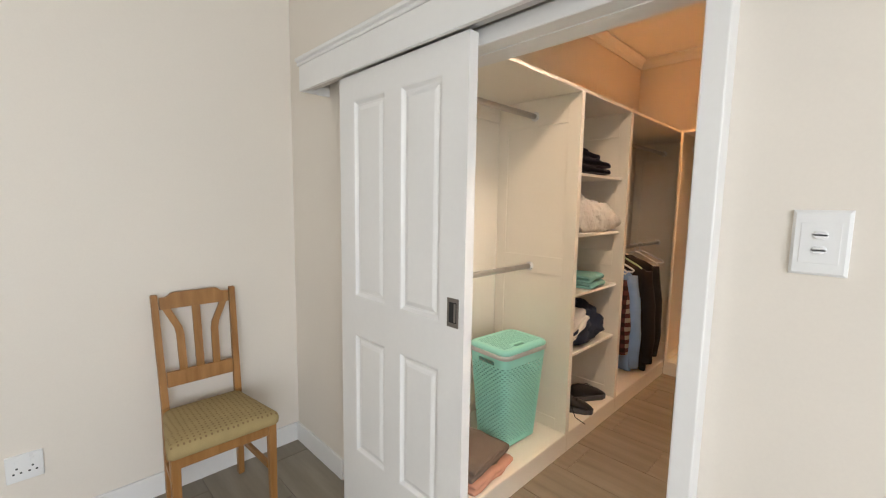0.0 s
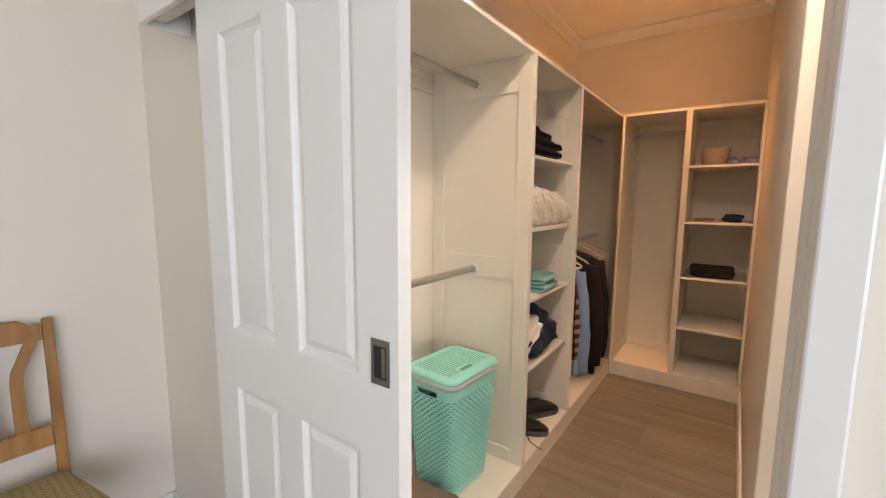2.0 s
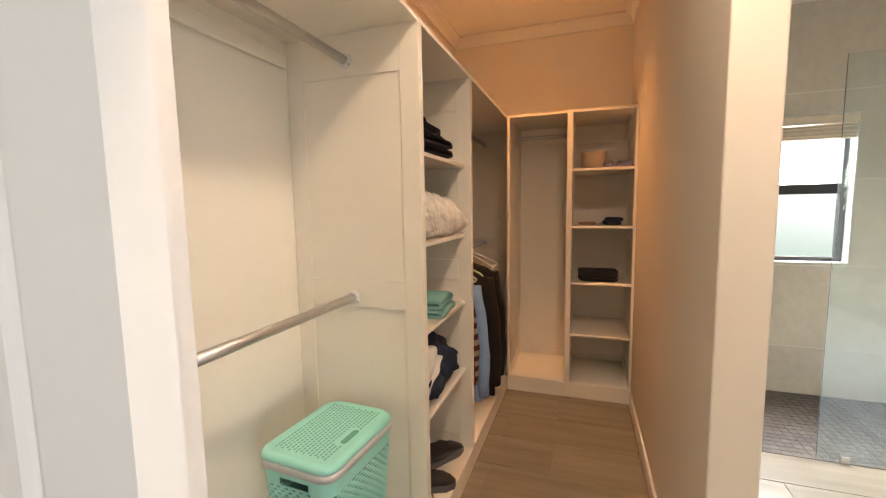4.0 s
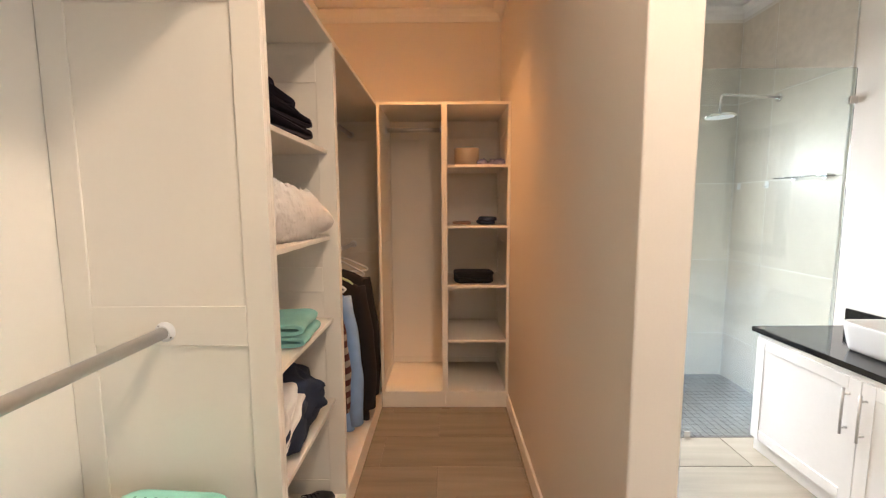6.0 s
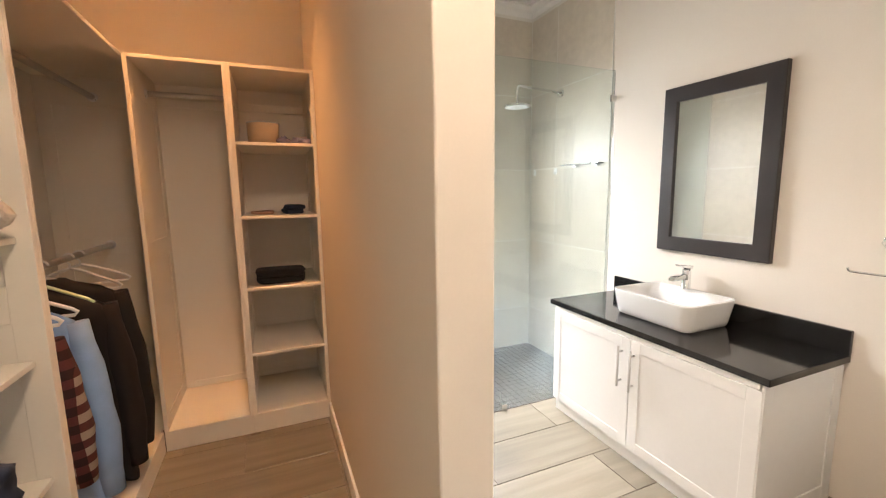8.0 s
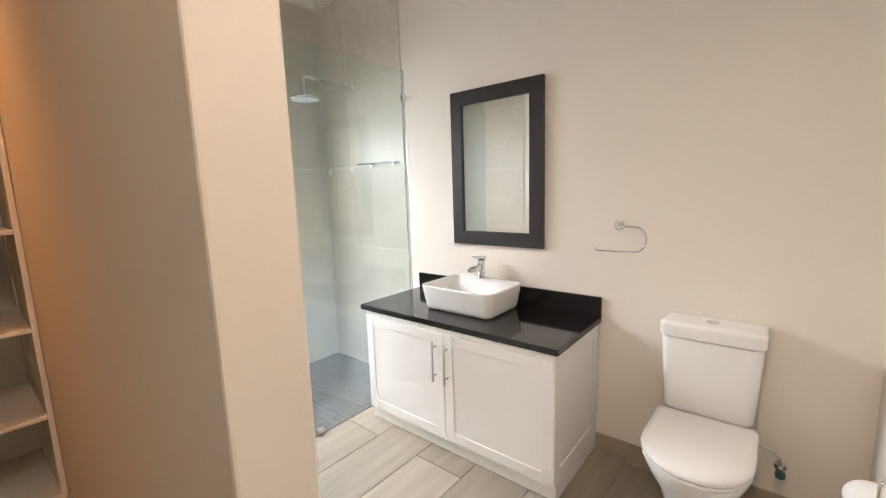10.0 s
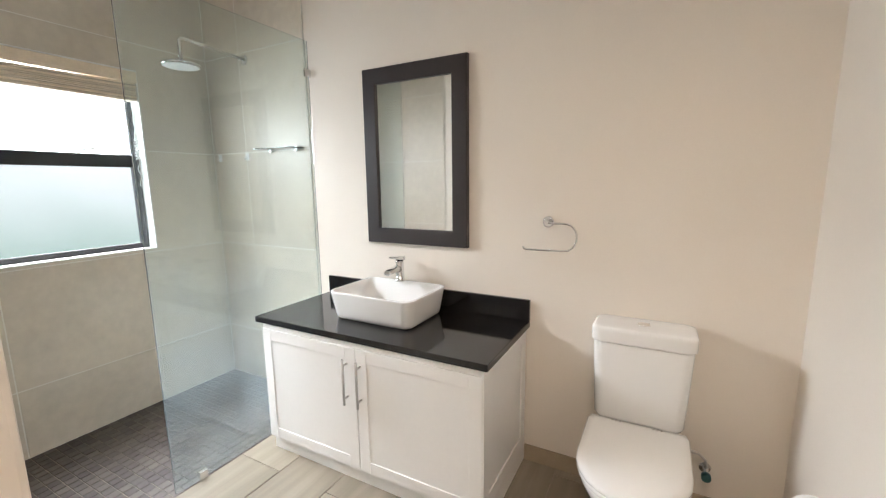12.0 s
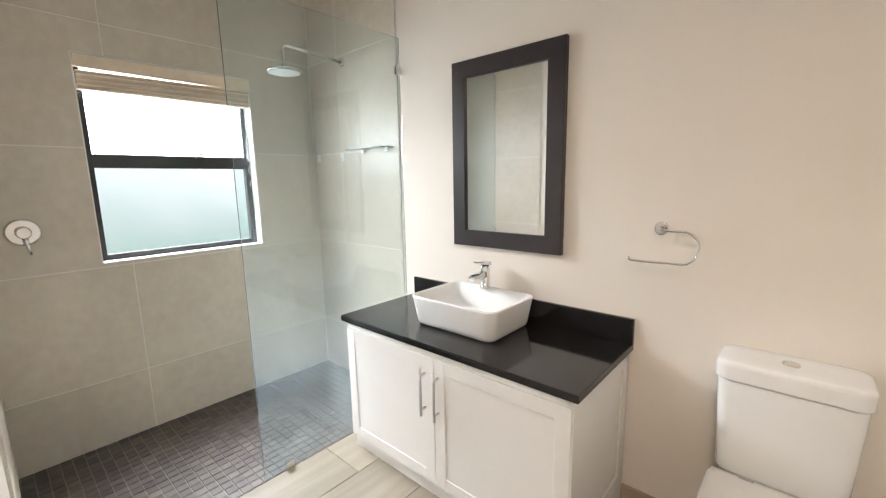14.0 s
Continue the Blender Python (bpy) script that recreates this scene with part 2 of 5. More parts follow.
def wall_holes(x0, x1, z0, z1, hole):
    """Rectangles (u0, u1, z0, z1) left of a rectangle once the hole is cut out."""
    h0, h1, g0, g1 = max(x0, hole[0]), min(x1, hole[1]), max(z0, hole[2]), min(z1, hole[3])
    if h0 >= h1 or g0 >= g1:
        return [(x0, x1, z0, z1)]
    out = [(x0, h0, z0, z1), (h1, x1, z0, z1), (h0, h1, z0, g0), (h0, h1, g1, z1)]
    return [r for r in out if r[1] - r[0] > 0.002 and r[3] - r[2] > 0.002]


floor = structure("floor", boxes((XB0 - 0.15, XS + 0.15, YB0 - 0.15, YC + 0.15, -0.2, -0.004)), M_GROUT, "wood-look brown porcelain tile floor with thin joints", "floor")
structure("ceiling", boxes((XB0 - 0.15, XS + 0.3, YB0 - 0.15, YC + 0.15, CEIL, CEIL + 0.15)), M_CEIL, "smooth white painted ceiling over the rooms", "ceiling")
structure("wall_chair", boxes((XB0 - 0.15, XD0, YC, YC + 0.15, -0.1, CEIL)), M_WALL, "plain off-white plastered bedroom wall", "wall")
structure("wall_door", boxes((XD0, XD1, OP1, YC + 0.15, -0.1, CEIL), (XD0, XD1, YB0, OP0, -0.1, CEIL), (XD0, XD1, OP0, OP1, OPZ, CEIL)), M_WALL, "off-white plastered wall with the sliding door's opening", "wall")
structure("wall_bedroom_side", boxes((XB0 - 0.15, XB0, YB0, YC, -0.1, CEIL)), M_WALL, "plain off-white plastered bedroom wall", "wall")
structure("wall_bedroom_window", boxes(*[(a, b, YB0 - 0.15, YB0, c, d) for a, b, c, d in wall_holes(XB0 - 0.15, XD0, -0.1, CEIL, (-2.9, -0.2, 0.5, 2.4))]), M_WALL, "off-white plastered bedroom wall with a wide window", "wall")
structure("wall_partition", boxes((XN, XS, YP0, YP1, -0.1, CEIL, 0.006, 2)), M_WALL, "off-white plastered partition between dressing room and shower", "wall")
wall_mirror = structure("wall_mirror", boxes((XD1, XS + 0.15, YW - 0.15, YW, -0.1, CEIL)), M_WALL, "off-white plastered bathroom wall with tiled shower end", "wall")
structure("wall_wardrobe", boxes((XD1, XS + 0.15, YB, YB + 0.15, -0.1, CEIL)), M_WALL, "off-white plastered wall behind the wardrobes", "wall")
wall_far = structure("wall_far", boxes(*[(XS, XS + 0.15, a, b, c, d) for a, b, c, d in wall_holes(YW, YB, -0.1, CEIL, (WY0, WY1, WZ0, WZ1))]), M_WALL, "outer wall with the shower window", "wall")


def cove(name, x0, x1, y0, y1, label):
    """A hollow cornice round a room."""
    bm = bmesh.new()
    prof = [(0.0, -0.085), (0.012, -0.085), (0.014, -0.075), (0.022, -0.05), (0.04, -0.03), (0.066, -0.018), (0.075, -0.014), (0.075, -0.0), (0.0, 0.0)]
    rings = []
    for d, h in prof:
        rings.append([Vector((x0 + d, y0 + d, CEIL + h)), Vector((x1 - d, y0 + d, CEIL + h)), Vector((x1 - d, y1 - d, CEIL + h)), Vector((x0 + d, y1 - d, CEIL + h))])
    loft(bm, rings, cap=False, smooth=False)
    return structure(name, bm, M_CEIL, label, "cornice")


cove("trim_cornice_dressing", XD1, XS, YP1, YB, "white coved plaster cornice round the dressing room")
cove("trim_cornice_bathroom", XD1, XS, YW, YP0, "white coved plaster cornice round the bathroom")


def skirting(name, x0, x1, y0, y1, h, label, m=None):
    return structure(name, boxes((x0, x1, y0, y1, -0.006, h, 0.005, 2)), m or M_TRIM, label, "skirting board")


skirting("baseboard_chair_wall", XB0, XD0 - 0.016, YC - 0.016, YC, 0.115, "white painted skirting along the bedroom wall")
skirting("baseboard_door_wall", XD0 - 0.016, XD0, 1.84, YC - 0.001, 0.115, "short white painted skirting beside the sliding door")
skirting("baseboard_partition", XN + 0.01, 3.797, YP1, YP1 + 0.015, 0.10, "white painted skirting along the partition")
skirting("baseboard_bathroom", XD1 + 0.012, 2.055, YW, YW + 0.01, 0.085, "beige tile skirting along the bathroom wall", M_BRONZE)
skirting("baseboard_bathroom_side", XD1, XD1 + 0.01, YW, OP0 - 0.02, 0.085, "beige tile skirting along the bathroom wall", M_BRONZE)
structure("trim_opening", boxes((XT, XD0, OP0 - 0.046, OP0 + 0.004, 0, OPZ + 0.05, 0.004, 2), (XT, XD0, OP0 + 0.004, OP1 + 0.05, OPZ - 0.004, OPZ + 0.05, 0.003, 1), (XD0, XD1, OP0, OP0 + 0.006, 0, OPZ - 0.004), (XD0, XD1, OP0 + 0.006, OP1 - 0.006, OPZ - 0.006, OPZ), (XD0, XD1 + 0.052, OP1 - 0.012, OP1, 0, OPZ - 0.006, 0.002, 1)), M_TRIM, "white painted lining round the sliding door opening", "door frame")

# small dotted pattern of the chair's fabric
ft = M_SEAT.node_tree
fco = ft.nodes.new("ShaderNodeTexCoord")
fvo = ft.nodes.new("ShaderNodeTexVoronoi")
fvo.voronoi_dimensions = "2D"
fvo.inputs["Scale"].default_value, fvo.inputs["Randomness"].default_value = 46.0, 0.2
ft.links.new(fco.outputs["Object"], fvo.inputs["Vector"])
frp = ft.nodes.new("ShaderNodeValToRGB")
frp.color_ramp.elements[0].position, frp.color_ramp.elements[1].position = 0.15, 0.27
frp.color_ramp.elements[0].color, frp.color_ramp.elements[1].color = (0.23, 0.145, 0.065, 1), (0.37, 0.275, 0.125, 1)
ft.links.new(fvo.outputs["Distance"], frp.inputs[0])
for node in ft.nodes:
    if node.bl_idname == "ShaderNodeMixRGB" and not node.inputs[1].is_linked:
        ft.links.new(frp.outputs[0], node.inputs[1])

# ---- wardrobes ----
BT, WT = 0.115, 2.165          # top of the plinth, top of the units


def side_board(w, along, x, t, u0, u1, faces, f=0.075):
    """A wardrobe side: a board with shaker stiles and rails on its faces (-1 low side, 1 high side)."""
    def strip(a, b, t0, t1, c, d):
        return boxes((t0, t1, a, b, c, d, 0.0012, 1)) if along == "y" else boxes((a, b, t0, t1, c, d, 0.0012, 1))
    lo = x + (0.006 if -1 in faces else 0)
    hi = x + t - (0.006 if 1 in faces else 0)
    side = part("side_panel", strip(u0, u1, lo, hi, BT, WT), M_MEL, w)
    for fc in faces:
        t0, t1 = (x, lo) if fc < 0 else (hi, x + t)
        for a, b in ((u0, u0 + f), (u1 - f, u1)):
            part("stile", strip(a, b, t0, t1, BT, WT), M_MEL, side)
        for c, d in ((WT - f * 2.4, WT), (BT, BT + f), (1.085, 1.195)):
            part("cross_rail", strip(u0 + f, u1 - f, t0, t1, c, d), M_MEL, side)


def rail_parts(w, a, b):
    """A hanging rail between two points with its end sockets."""
    a, b = Vector(a), Vector(b)
    d = (b - a).normalized()
    bm = bmesh.new()
    tube(bm, [a, b], 0.0165, 16)
    rail = part("rail", bm, M_ALU, w, "satin metal hanging rail")
    for p, s in ((a, 1), (b, -1)):
        bm = bmesh.new()
        tube(bm, [p + d * 0.0005 * s, p + d * 0.004 * s, p + d * 0.004 * s, p + d * 0.014 * s], [0.028, 0.028, 0.0205, 0.0205], 18)
        part("rail_socket", bm, M_PLASTW, w, "white plastic rail socket")
        side = d.orthogonal().normalized()
        for k in (-1, 1):
            bm = bmesh.new()
            q = p + side * 0.022 * k
            tube(bm, [q + d * 0.003 * s, q + d * 0.0052 * s], 0.0028, 8)
            part("screw", bm, M_STEEL, w)


def wardrobe_run():
    yf, yb = 1.132, YB - 0.003
    units = [("hanging", XD1 + 0.003, 2.05), ("shelves", 2.05, 2.75), ("hanging", 2.75, XS - 0.003)]
    for i, (kind, x0, x1) in enumerate(units):
        label = ["open white hanging wardrobe unit with two metal rails", "open white wardrobe unit with four shelves of clothes", "deep open white corner wardrobe with clothes on hangers"][i]
        w = thing("wardrobe_unit", x0, yf, 0, label, "wardrobe", "dressing room wardrobe units")
        L, D = x1 - x0, yb - yf
        Lf = 3.80 - x0 if i == 2 else L
        part("plinth", boxes((0, Lf, 0, 0.018, -0.004, BT, 0.003, 1)), M_MEL, w)
        part("base", boxes((0.02, L - 0.02, 0.018, D - 0.006, BT - 0.018, BT + 0.004), (0.0, Lf, 0.0005, 0.02, BT, BT + 0.0035, 0.001, 1)), M_MEL, w)
        bm = boxes((0.02, L - 0.02, D - 0.010, D, BT, WT - 0.02))
        if i == 0:
            for a, b, c, d in ((0.02, L - 0.02, WT - 0.10, WT - 0.02), (0.02, 0.09, BT, WT - 0.1), (0.09, L - 0.02, BT + 0.004, BT + 0.06)):
                box(bm, a, b, D - 0.015, D - 0.0095, c, d, 0.001, 1)
        part("back_panel", bm, M_MEL, w)
        side_board(w, "y", 0, 0.02, 0.0, D - 0.0105, (1,) if i else ())
        side_board(w, "y", L - 0.02, 0.02, 0.0, D - 0.0105, (-1,))
        part("top_panel", boxes((0.02, L - 0.02, 0.0, D - 0.0105, WT - 0.02, WT - 0.001, 0.002, 1)), M_MEL, w)
        if i == 0:
            part("batten", boxes((0.25, L - 0.045, D - 0.034, D - 0.0155, 2.035, 2.088, 0.006, 2)), M_MEL, w, "white fixing batten under the top")
        if kind == "shelves":
            for z in (1.705, 1.338, 0.968, 0.590):
                part("shelf", boxes((0.0205, L - 0.0205, 0.035, D - 0.0105, z - 0.018, z, 0.002, 1)), M_MEL, w)
        else:
            for z in ((2.045, 1.125) if i == 0 else (2.04, 1.15)):
                rail_parts(w, (0.0205, 0.30, z), (L - 0.0205, 0.30, z))


def end_run():
    xf, xb = 3.80, XS - 0.003
    for kind, y0, y1 in (("hanging", 0.668, 1.130), ("shelves", YP1 + 0.003, 0.668)):
        label = {"hanging": "tall open white wardrobe unit with an empty rail", "shelves": "open white wardrobe unit with nearly empty shelves"}[kind]
        w = thing("wardrobe_unit", xf, y0, 0, label, "wardrobe", "dressing room wardrobe units")
        L, D = y1 - y0, xb - xf
        part("plinth", boxes((0, 0.018, 0, L, -0.004, BT, 0.003, 1)), M_MEL, w)
        part("base", boxes((0.018, D - 0.01, 0.02, L - 0.02, BT - 0.018, BT + 0.004), (0.0005, 0.02, 0, L, BT, BT + 0.0035, 0.001, 1)), M_MEL, w)
        part("back_panel", boxes((D - 0.01, D, 0.02, L - 0.02, BT, WT - 0.02), (D - 0.016, D - 0.0095, 0.02, L - 0.02, WT - 0.16, WT - 0.11, 0.001, 1), (D - 0.016, D - 0.0095, 0.02, L - 0.02, BT + 0.004, BT + 0.05, 0.001, 1)), M_MEL, w)
        for a, fc in ((0, (1,)), (L - 0.02, (-1,))):
            side_board(w, "x", a, 0.02, 0.0, D - 0.0105, fc)
        part("top_panel", boxes((0, D - 0.0105, 0.02, L - 0.02, WT - 0.02, WT - 0.001, 0.002, 1)), M_MEL, w)
        if kind == "shelves":
            for z in (1.745, 1.325, 0.900, 0.500):
                part("shelf", boxes((0.004, D - 0.0105, 0.0205, L - 0.0205, z - 0.018, z, 0.002, 1)), M_MEL, w)
        else:
            rail_parts(w, (0.30, 0.0205, 2.03), (0.30, L - 0.0205, 2.03))


wardrobe_run()
end_run()

# ---- sliding door and pelmet ----
door = thing("sliding_door", 0.80, 0.868, 0.010, "white four-panel sliding door, slid open along the wall", "door")
DW, DH, DT = 0.765, 2.03, 0.040
cols = ((0.116, 0.340), (0.434, 0.656))
rows_z = ((0.358, 0.914), (1.084, 1.924))
bm = bmesh.new()
xs = [0, cols[0][0], cols[0][1], cols[1][0], cols[1][1], DW]
zs = [0, rows_z[0][0], rows_z[0][1], rows_z[1][0], rows_z[1][1], DH]
for a in range(5):
    for b in range(5):
        if not (a in (1, 3) and b in (1, 3)):
            box(bm, 0, DT, xs[a], xs[a + 1], zs[b], zs[b + 1])
bmesh.ops.remove_doubles(bm, verts=bm.verts, dist=0.0002)
leaf = part("leaf", bm, M_WHITE, door)
for y0, y1 in cols:
    for z0, z1 in rows_z:
        bm = bmesh.new()
        rings = []
        for d, x in ((0.0, 0.0), (0.006, 0.001), (0.012, 0.008), (0.018, 0.0125), (0.026, 0.0125), (0.034, 0.008), (0.044, 0.0045)):
            rings.append([Vector((x, y0 + d, z0 + d)), Vector((x, y1 - d, z0 + d)), Vector((x, y1 - d, z1 - d)), Vector((x, y0 + d, z1 - d))])
        loft(bm, list(reversed(rings)), cap=False, smooth=False)
        bm.faces.new([bm.verts.new(p) for p in rings[-1]])
        bmesh.ops.remove_doubles(bm, verts=bm.verts, dist=0.0001)
        part("panel", bm, M_WHITE, door)
bm = bmesh.new()
for r in ((-0.003, 0.001, 0.024, 0.032, 1.082, 1.182), (-0.003, 0.001, 0.068, 0.076, 1.082, 1.182), (-0.003, 0.001, 0.032, 0.068, 1.082, 1.096), (-0.003, 0.001, 0.032, 0.068, 1.168, 1.182)):
    box(bm, *r)
pull = part("flush_pull", bm, M_STEEL, door, "dark steel recessed flush pull")
part("recess", boxes((-0.0012, -0.0004, 0.032, 0.068, 1.096, 1.168)), M_SLOT, pull)
part("finger_bar", boxes((-0.0026, -0.0012, 0.037, 0.046, 1.10, 1.164, 0.0005, 1)), M_STEEL, pull)

pel = thing("door_pelmet", 0.768, 0.0, 2.041, "white moulded timber pelmet over the sliding door track", "pelmet")
part("board", boxes((0, 0.018, -0.7, 1.955, 0, 0.118, 0.003, 2), (0.018, 0.155, 1.937, 1.955, 0, 0.118, 0.002, 1)), M_WHITE, pel)
bm = bmesh.new()
prof = [(0.155, 0.1182), (-0.004, 0.1182), (-0.008, 0.124), (-0.006, 0.132), (-0.016, 0.137), (-0.018, 0.148), (-0.013, 0.153), (0.155, 0.153)]
loft(bm, [[Vector((x, y, z)) for x, z in prof] for y in (-0.7, 1.962)], smooth=False)
part("moulding", bm, M_WHITE, pel)
part("track", boxes((0.034, 0.072, -0.65, 1.93, 0.016, 0.05, 0.002, 1)), M_ALU, pel, "aluminium sliding door track")

# ---- bedroom things ----
ch = thing("dining_chair", 0.368, 2.095, 0, "honey-stained wooden chair with a patterned olive fabric seat", "chair", rz=0)


def bar(bm, a, b, wx, wy, wx2=None, wy2=None):
    """A square bar from a to b, sizes across x and y at each end."""
    rings = []
    for p, sx, sy in ((a, wx, wy), (b, wx2 or wx, wy2 or wy)):
        rings.append([Vector((p[0] + sx / 2 * i, p[1] + sy / 2 * j, p[2])) for i, j in ((-1, -1), (1, -1), (1, 1), (-1, 1))])
    before = set(bm.verts)
    loft(bm, rings, smooth=False)
    es = list({e for v in bm.verts if v not in before for e in v.link_edges})
    bmesh.ops.bevel(bm, geom=es, offset=0.003, segments=2, affect="EDGES")


bm = bmesh.new()
rings = []
for z, k, puff in ((0.425, 0.97, 0), (0.432, 1.0, 0), (0.458, 1.01, 0), (0.475, 0.985, 0), (0.486, 0.93, 0), (0.492, 0.80, 0), (0.495, 0.5, 0), (0.496, 0.05, 0)):
    ring = []
    for p in rrect(0, 0, z, 2, 2, 0.12, 4):
        v = (p.y + 1) / 2
        hw = 0.236 + (0.176 - 0.236) * v
        ring.append(Vector((p.x * hw * k, (-0.205 + 0.40 * v) * k + (1 - k) * -0.005, z)))
    rings.append(ring)
loft(bm, rings)
part("seat", bm, M_SEAT, ch, "olive fabric seat with a small dotted pattern")
for s in (-1, 1):
    bm = bmesh.new()
    bar(bm, (s * 0.203, -0.172, 0), (s * 0.203, -0.172, 0.424), 0.030, 0.030, 0.038, 0.038)
    part("front_leg", bm, M_OAK, ch)
    bm = bmesh.new()
    bar(bm, (s * 0.168, 0.19, 0), (s * 0.166, 0.185, 0.50), 0.030, 0.034, 0.032, 0.038)
    part("back_leg", bm, M_OAK, ch)
    bm = bmesh.new()
    bar(bm, (s * 0.166, 0.185, 0.498), (s * 0.176, 0.255, 1.045), 0.032, 0.034, 0.028, 0.026)
    part("back_post", bm, M_OAK, ch)
    bm = bmesh.new()
    bm2 = boxes((s * 0.19 - 0.009, s * 0.19 + 0.009, -0.158, 0.172, 0.19, 0.222, 0.003, 2))
    for v in bm2.verts:
        v.co.x += -s * 0.018 * (v.co.y + 0.158) / 0.33
    bm.free()
    part("stretcher", bm2, M_OAK, ch)
    bm2 = boxes((s * 0.19 - 0.010, s * 0.19 + 0.010, -0.155, 0.17, 0.372, 0.424, 0.002, 1))
    for v in bm2.verts:
        v.co.x += -s * 0.018 * (v.co.y + 0.158) / 0.33
    part("seat_rail", bm2, M_OAK, ch)
part("seat_rail", boxes((-0.185, 0.185, -0.185, -0.165, 0.372, 0.424, 0.002, 1)), M_OAK, ch)
part("seat_rail", boxes((-0.152, 0.152, 0.175, 0.195, 0.372, 0.424, 0.002, 1)), M_OAK, ch)


def back_y(z):
    return 0.185 + 0.07 * (z - 0.498) / 0.547


def slat(pts, w, t=0.014):
    """A flat bent slat of the chair's back through (x, z) points."""
    bm = bmesh.new()
    rings = []
    for x, z in pts:
        y = back_y(z)
        rings.append([Vector((x - w / 2, y - t / 2, z)), Vector((x + w / 2, y - t / 2, z)), Vector((x + w / 2, y + t / 2, z)), Vector((x - w / 2, y + t / 2, z))])
    loft(bm, rings, smooth=False)
    return bm


part("back_slat", slat([(0, 0.655), (0, 0.985)], 0.036), M_OAK, ch)
for s in (-1, 1):
    part("back_slat", slat([(s * 0.075, 0.655), (s * 0.078, 0.84), (s * 0.084, 0.875), (s * 0.125, 0.965), (s * 0.130, 0.99)], 0.034), M_OAK, ch)
bm = bmesh.new()
rings = []
for k in range(25):
    x = -0.155 + 0.31 * k / 24
    top = 1.028 if abs(x) > 0.125 else (1.05 if abs(x) < 0.10 else 1.05 - 0.022 * (abs(x) - 0.10) / 0.025)
    rings.append([Vector((x, back_y(0.97) - 0.010, 0.972)), Vector((x, back_y(top) - 0.010, top)), Vector((x, back_y(top) + 0.010, top)), Vector((x, back_y(0.97) + 0.010, 0.972))])
loft(bm, rings, smooth=False)
part("top_rail", bm, M_OAK, ch)
bm = boxes((-0.15, 0.15, -0.010, 0.010, 0.590, 0.662, 0.003, 2))
for v in bm.verts:
    v.co.y += back_y(v.co.z)
part("lower_rail", bm, M_OAK, ch)

sw = thing("light_switch", XD0, 0.033, 1.442, "white two-gang light switch on the plastered wall", "light switch")
bm = bmesh.new()
hw, hh = 0.0445, 0.065
loft(bm, [[Vector((-d, a * (hw - e), b * (hh - e))) for a, b in ((-1, -1), (1, -1), (1, 1), (-1, 1))] for d, e in ((0, 0), (0.006, 0.001), (0.011, 0.006))], smooth=False)
part("plate", bm, M_PLASTW, sw)
part("insert", boxes((-0.0125, -0.0105, -0.030, 0.030, -0.040, 0.040, 0.0006, 1)), M_PLASTW, sw)
for z in (0.016, -0.014):
    bm = bmesh.new()
    loft(bm, [[Vector((-x, p.x, z + p.y)) for p in rrect(0, 0, 0, 0.024 - e, 0.018 - e, 0.008, 4)] for x, e in ((0.012, 0), (0.0145, 0.001), (0.016, 0.005))])
    part("rocker", bm, M_PLASTW, sw)
so = thing("wall_socket", -0.29, YC, 0.367, "white double plug socket low on the bedroom wall", "socket")
part("plate", boxes((-0.058, 0.058, -0.011, 0, -0.058, 0.058, 0.003, 2)), M_PLASTW, so)
part("insert", boxes((-0.046, 0.046, -0.0125, -0.0105, -0.045, 0.045, 0.0006, 1)), M_PLASTW, so)
for x, z in ((-0.024, -0.012), (0.024, -0.012)):
    for dx, dz in ((0, 0.013), (-0.011, -0.008), (0.011, -0.008)):
        bm = bmesh.new()
        tube(bm, [(x + dx, -0.0126, z + dz), (x + dx, -0.0132, z + dz)], 0.0042, 10)
        part("pin_hole", bm, M_SLOT, so)
for x in (-0.024, 0.024):
    part("rocker", boxes((x - 0.006, x + 0.006, -0.0155, -0.012, 0.022, 0.036, 0.001, 1)), M_PLASTW, so)

# ---- dressing room: lamp ----
dl = thing("ceiling_downlight", 3.56, 0.90, CEIL, "small white recessed ceiling downlight, switched on warm", "ceiling light", "dressing room downlights")
bm = bmesh.new()
tube(bm, [(0, 0, 0), (0, 0, -0.004), (0, 0, -0.008), (0, 0, -0.009)], [0.048, 0.048, 0.043, 0.036], 24)
part("bezel", bm, M_PLASTW, dl)
bm = bmesh.new()
tube(bm, [(0, 0, -0.009), (0, 0, -0.012)], [0.033, 0.030], 20)
part("lamp", bm, M_GLOW, dl, "warm glowing lamp face")
copy_thing(dl, pose(1.42, 0.31, CEIL))


# darker copy of the mint plastic, with the shade of the holes in its colour
M_MINT_SHADE = mat("mint_shaded_holes", (0.15, 0.43, 0.36), 0.5)


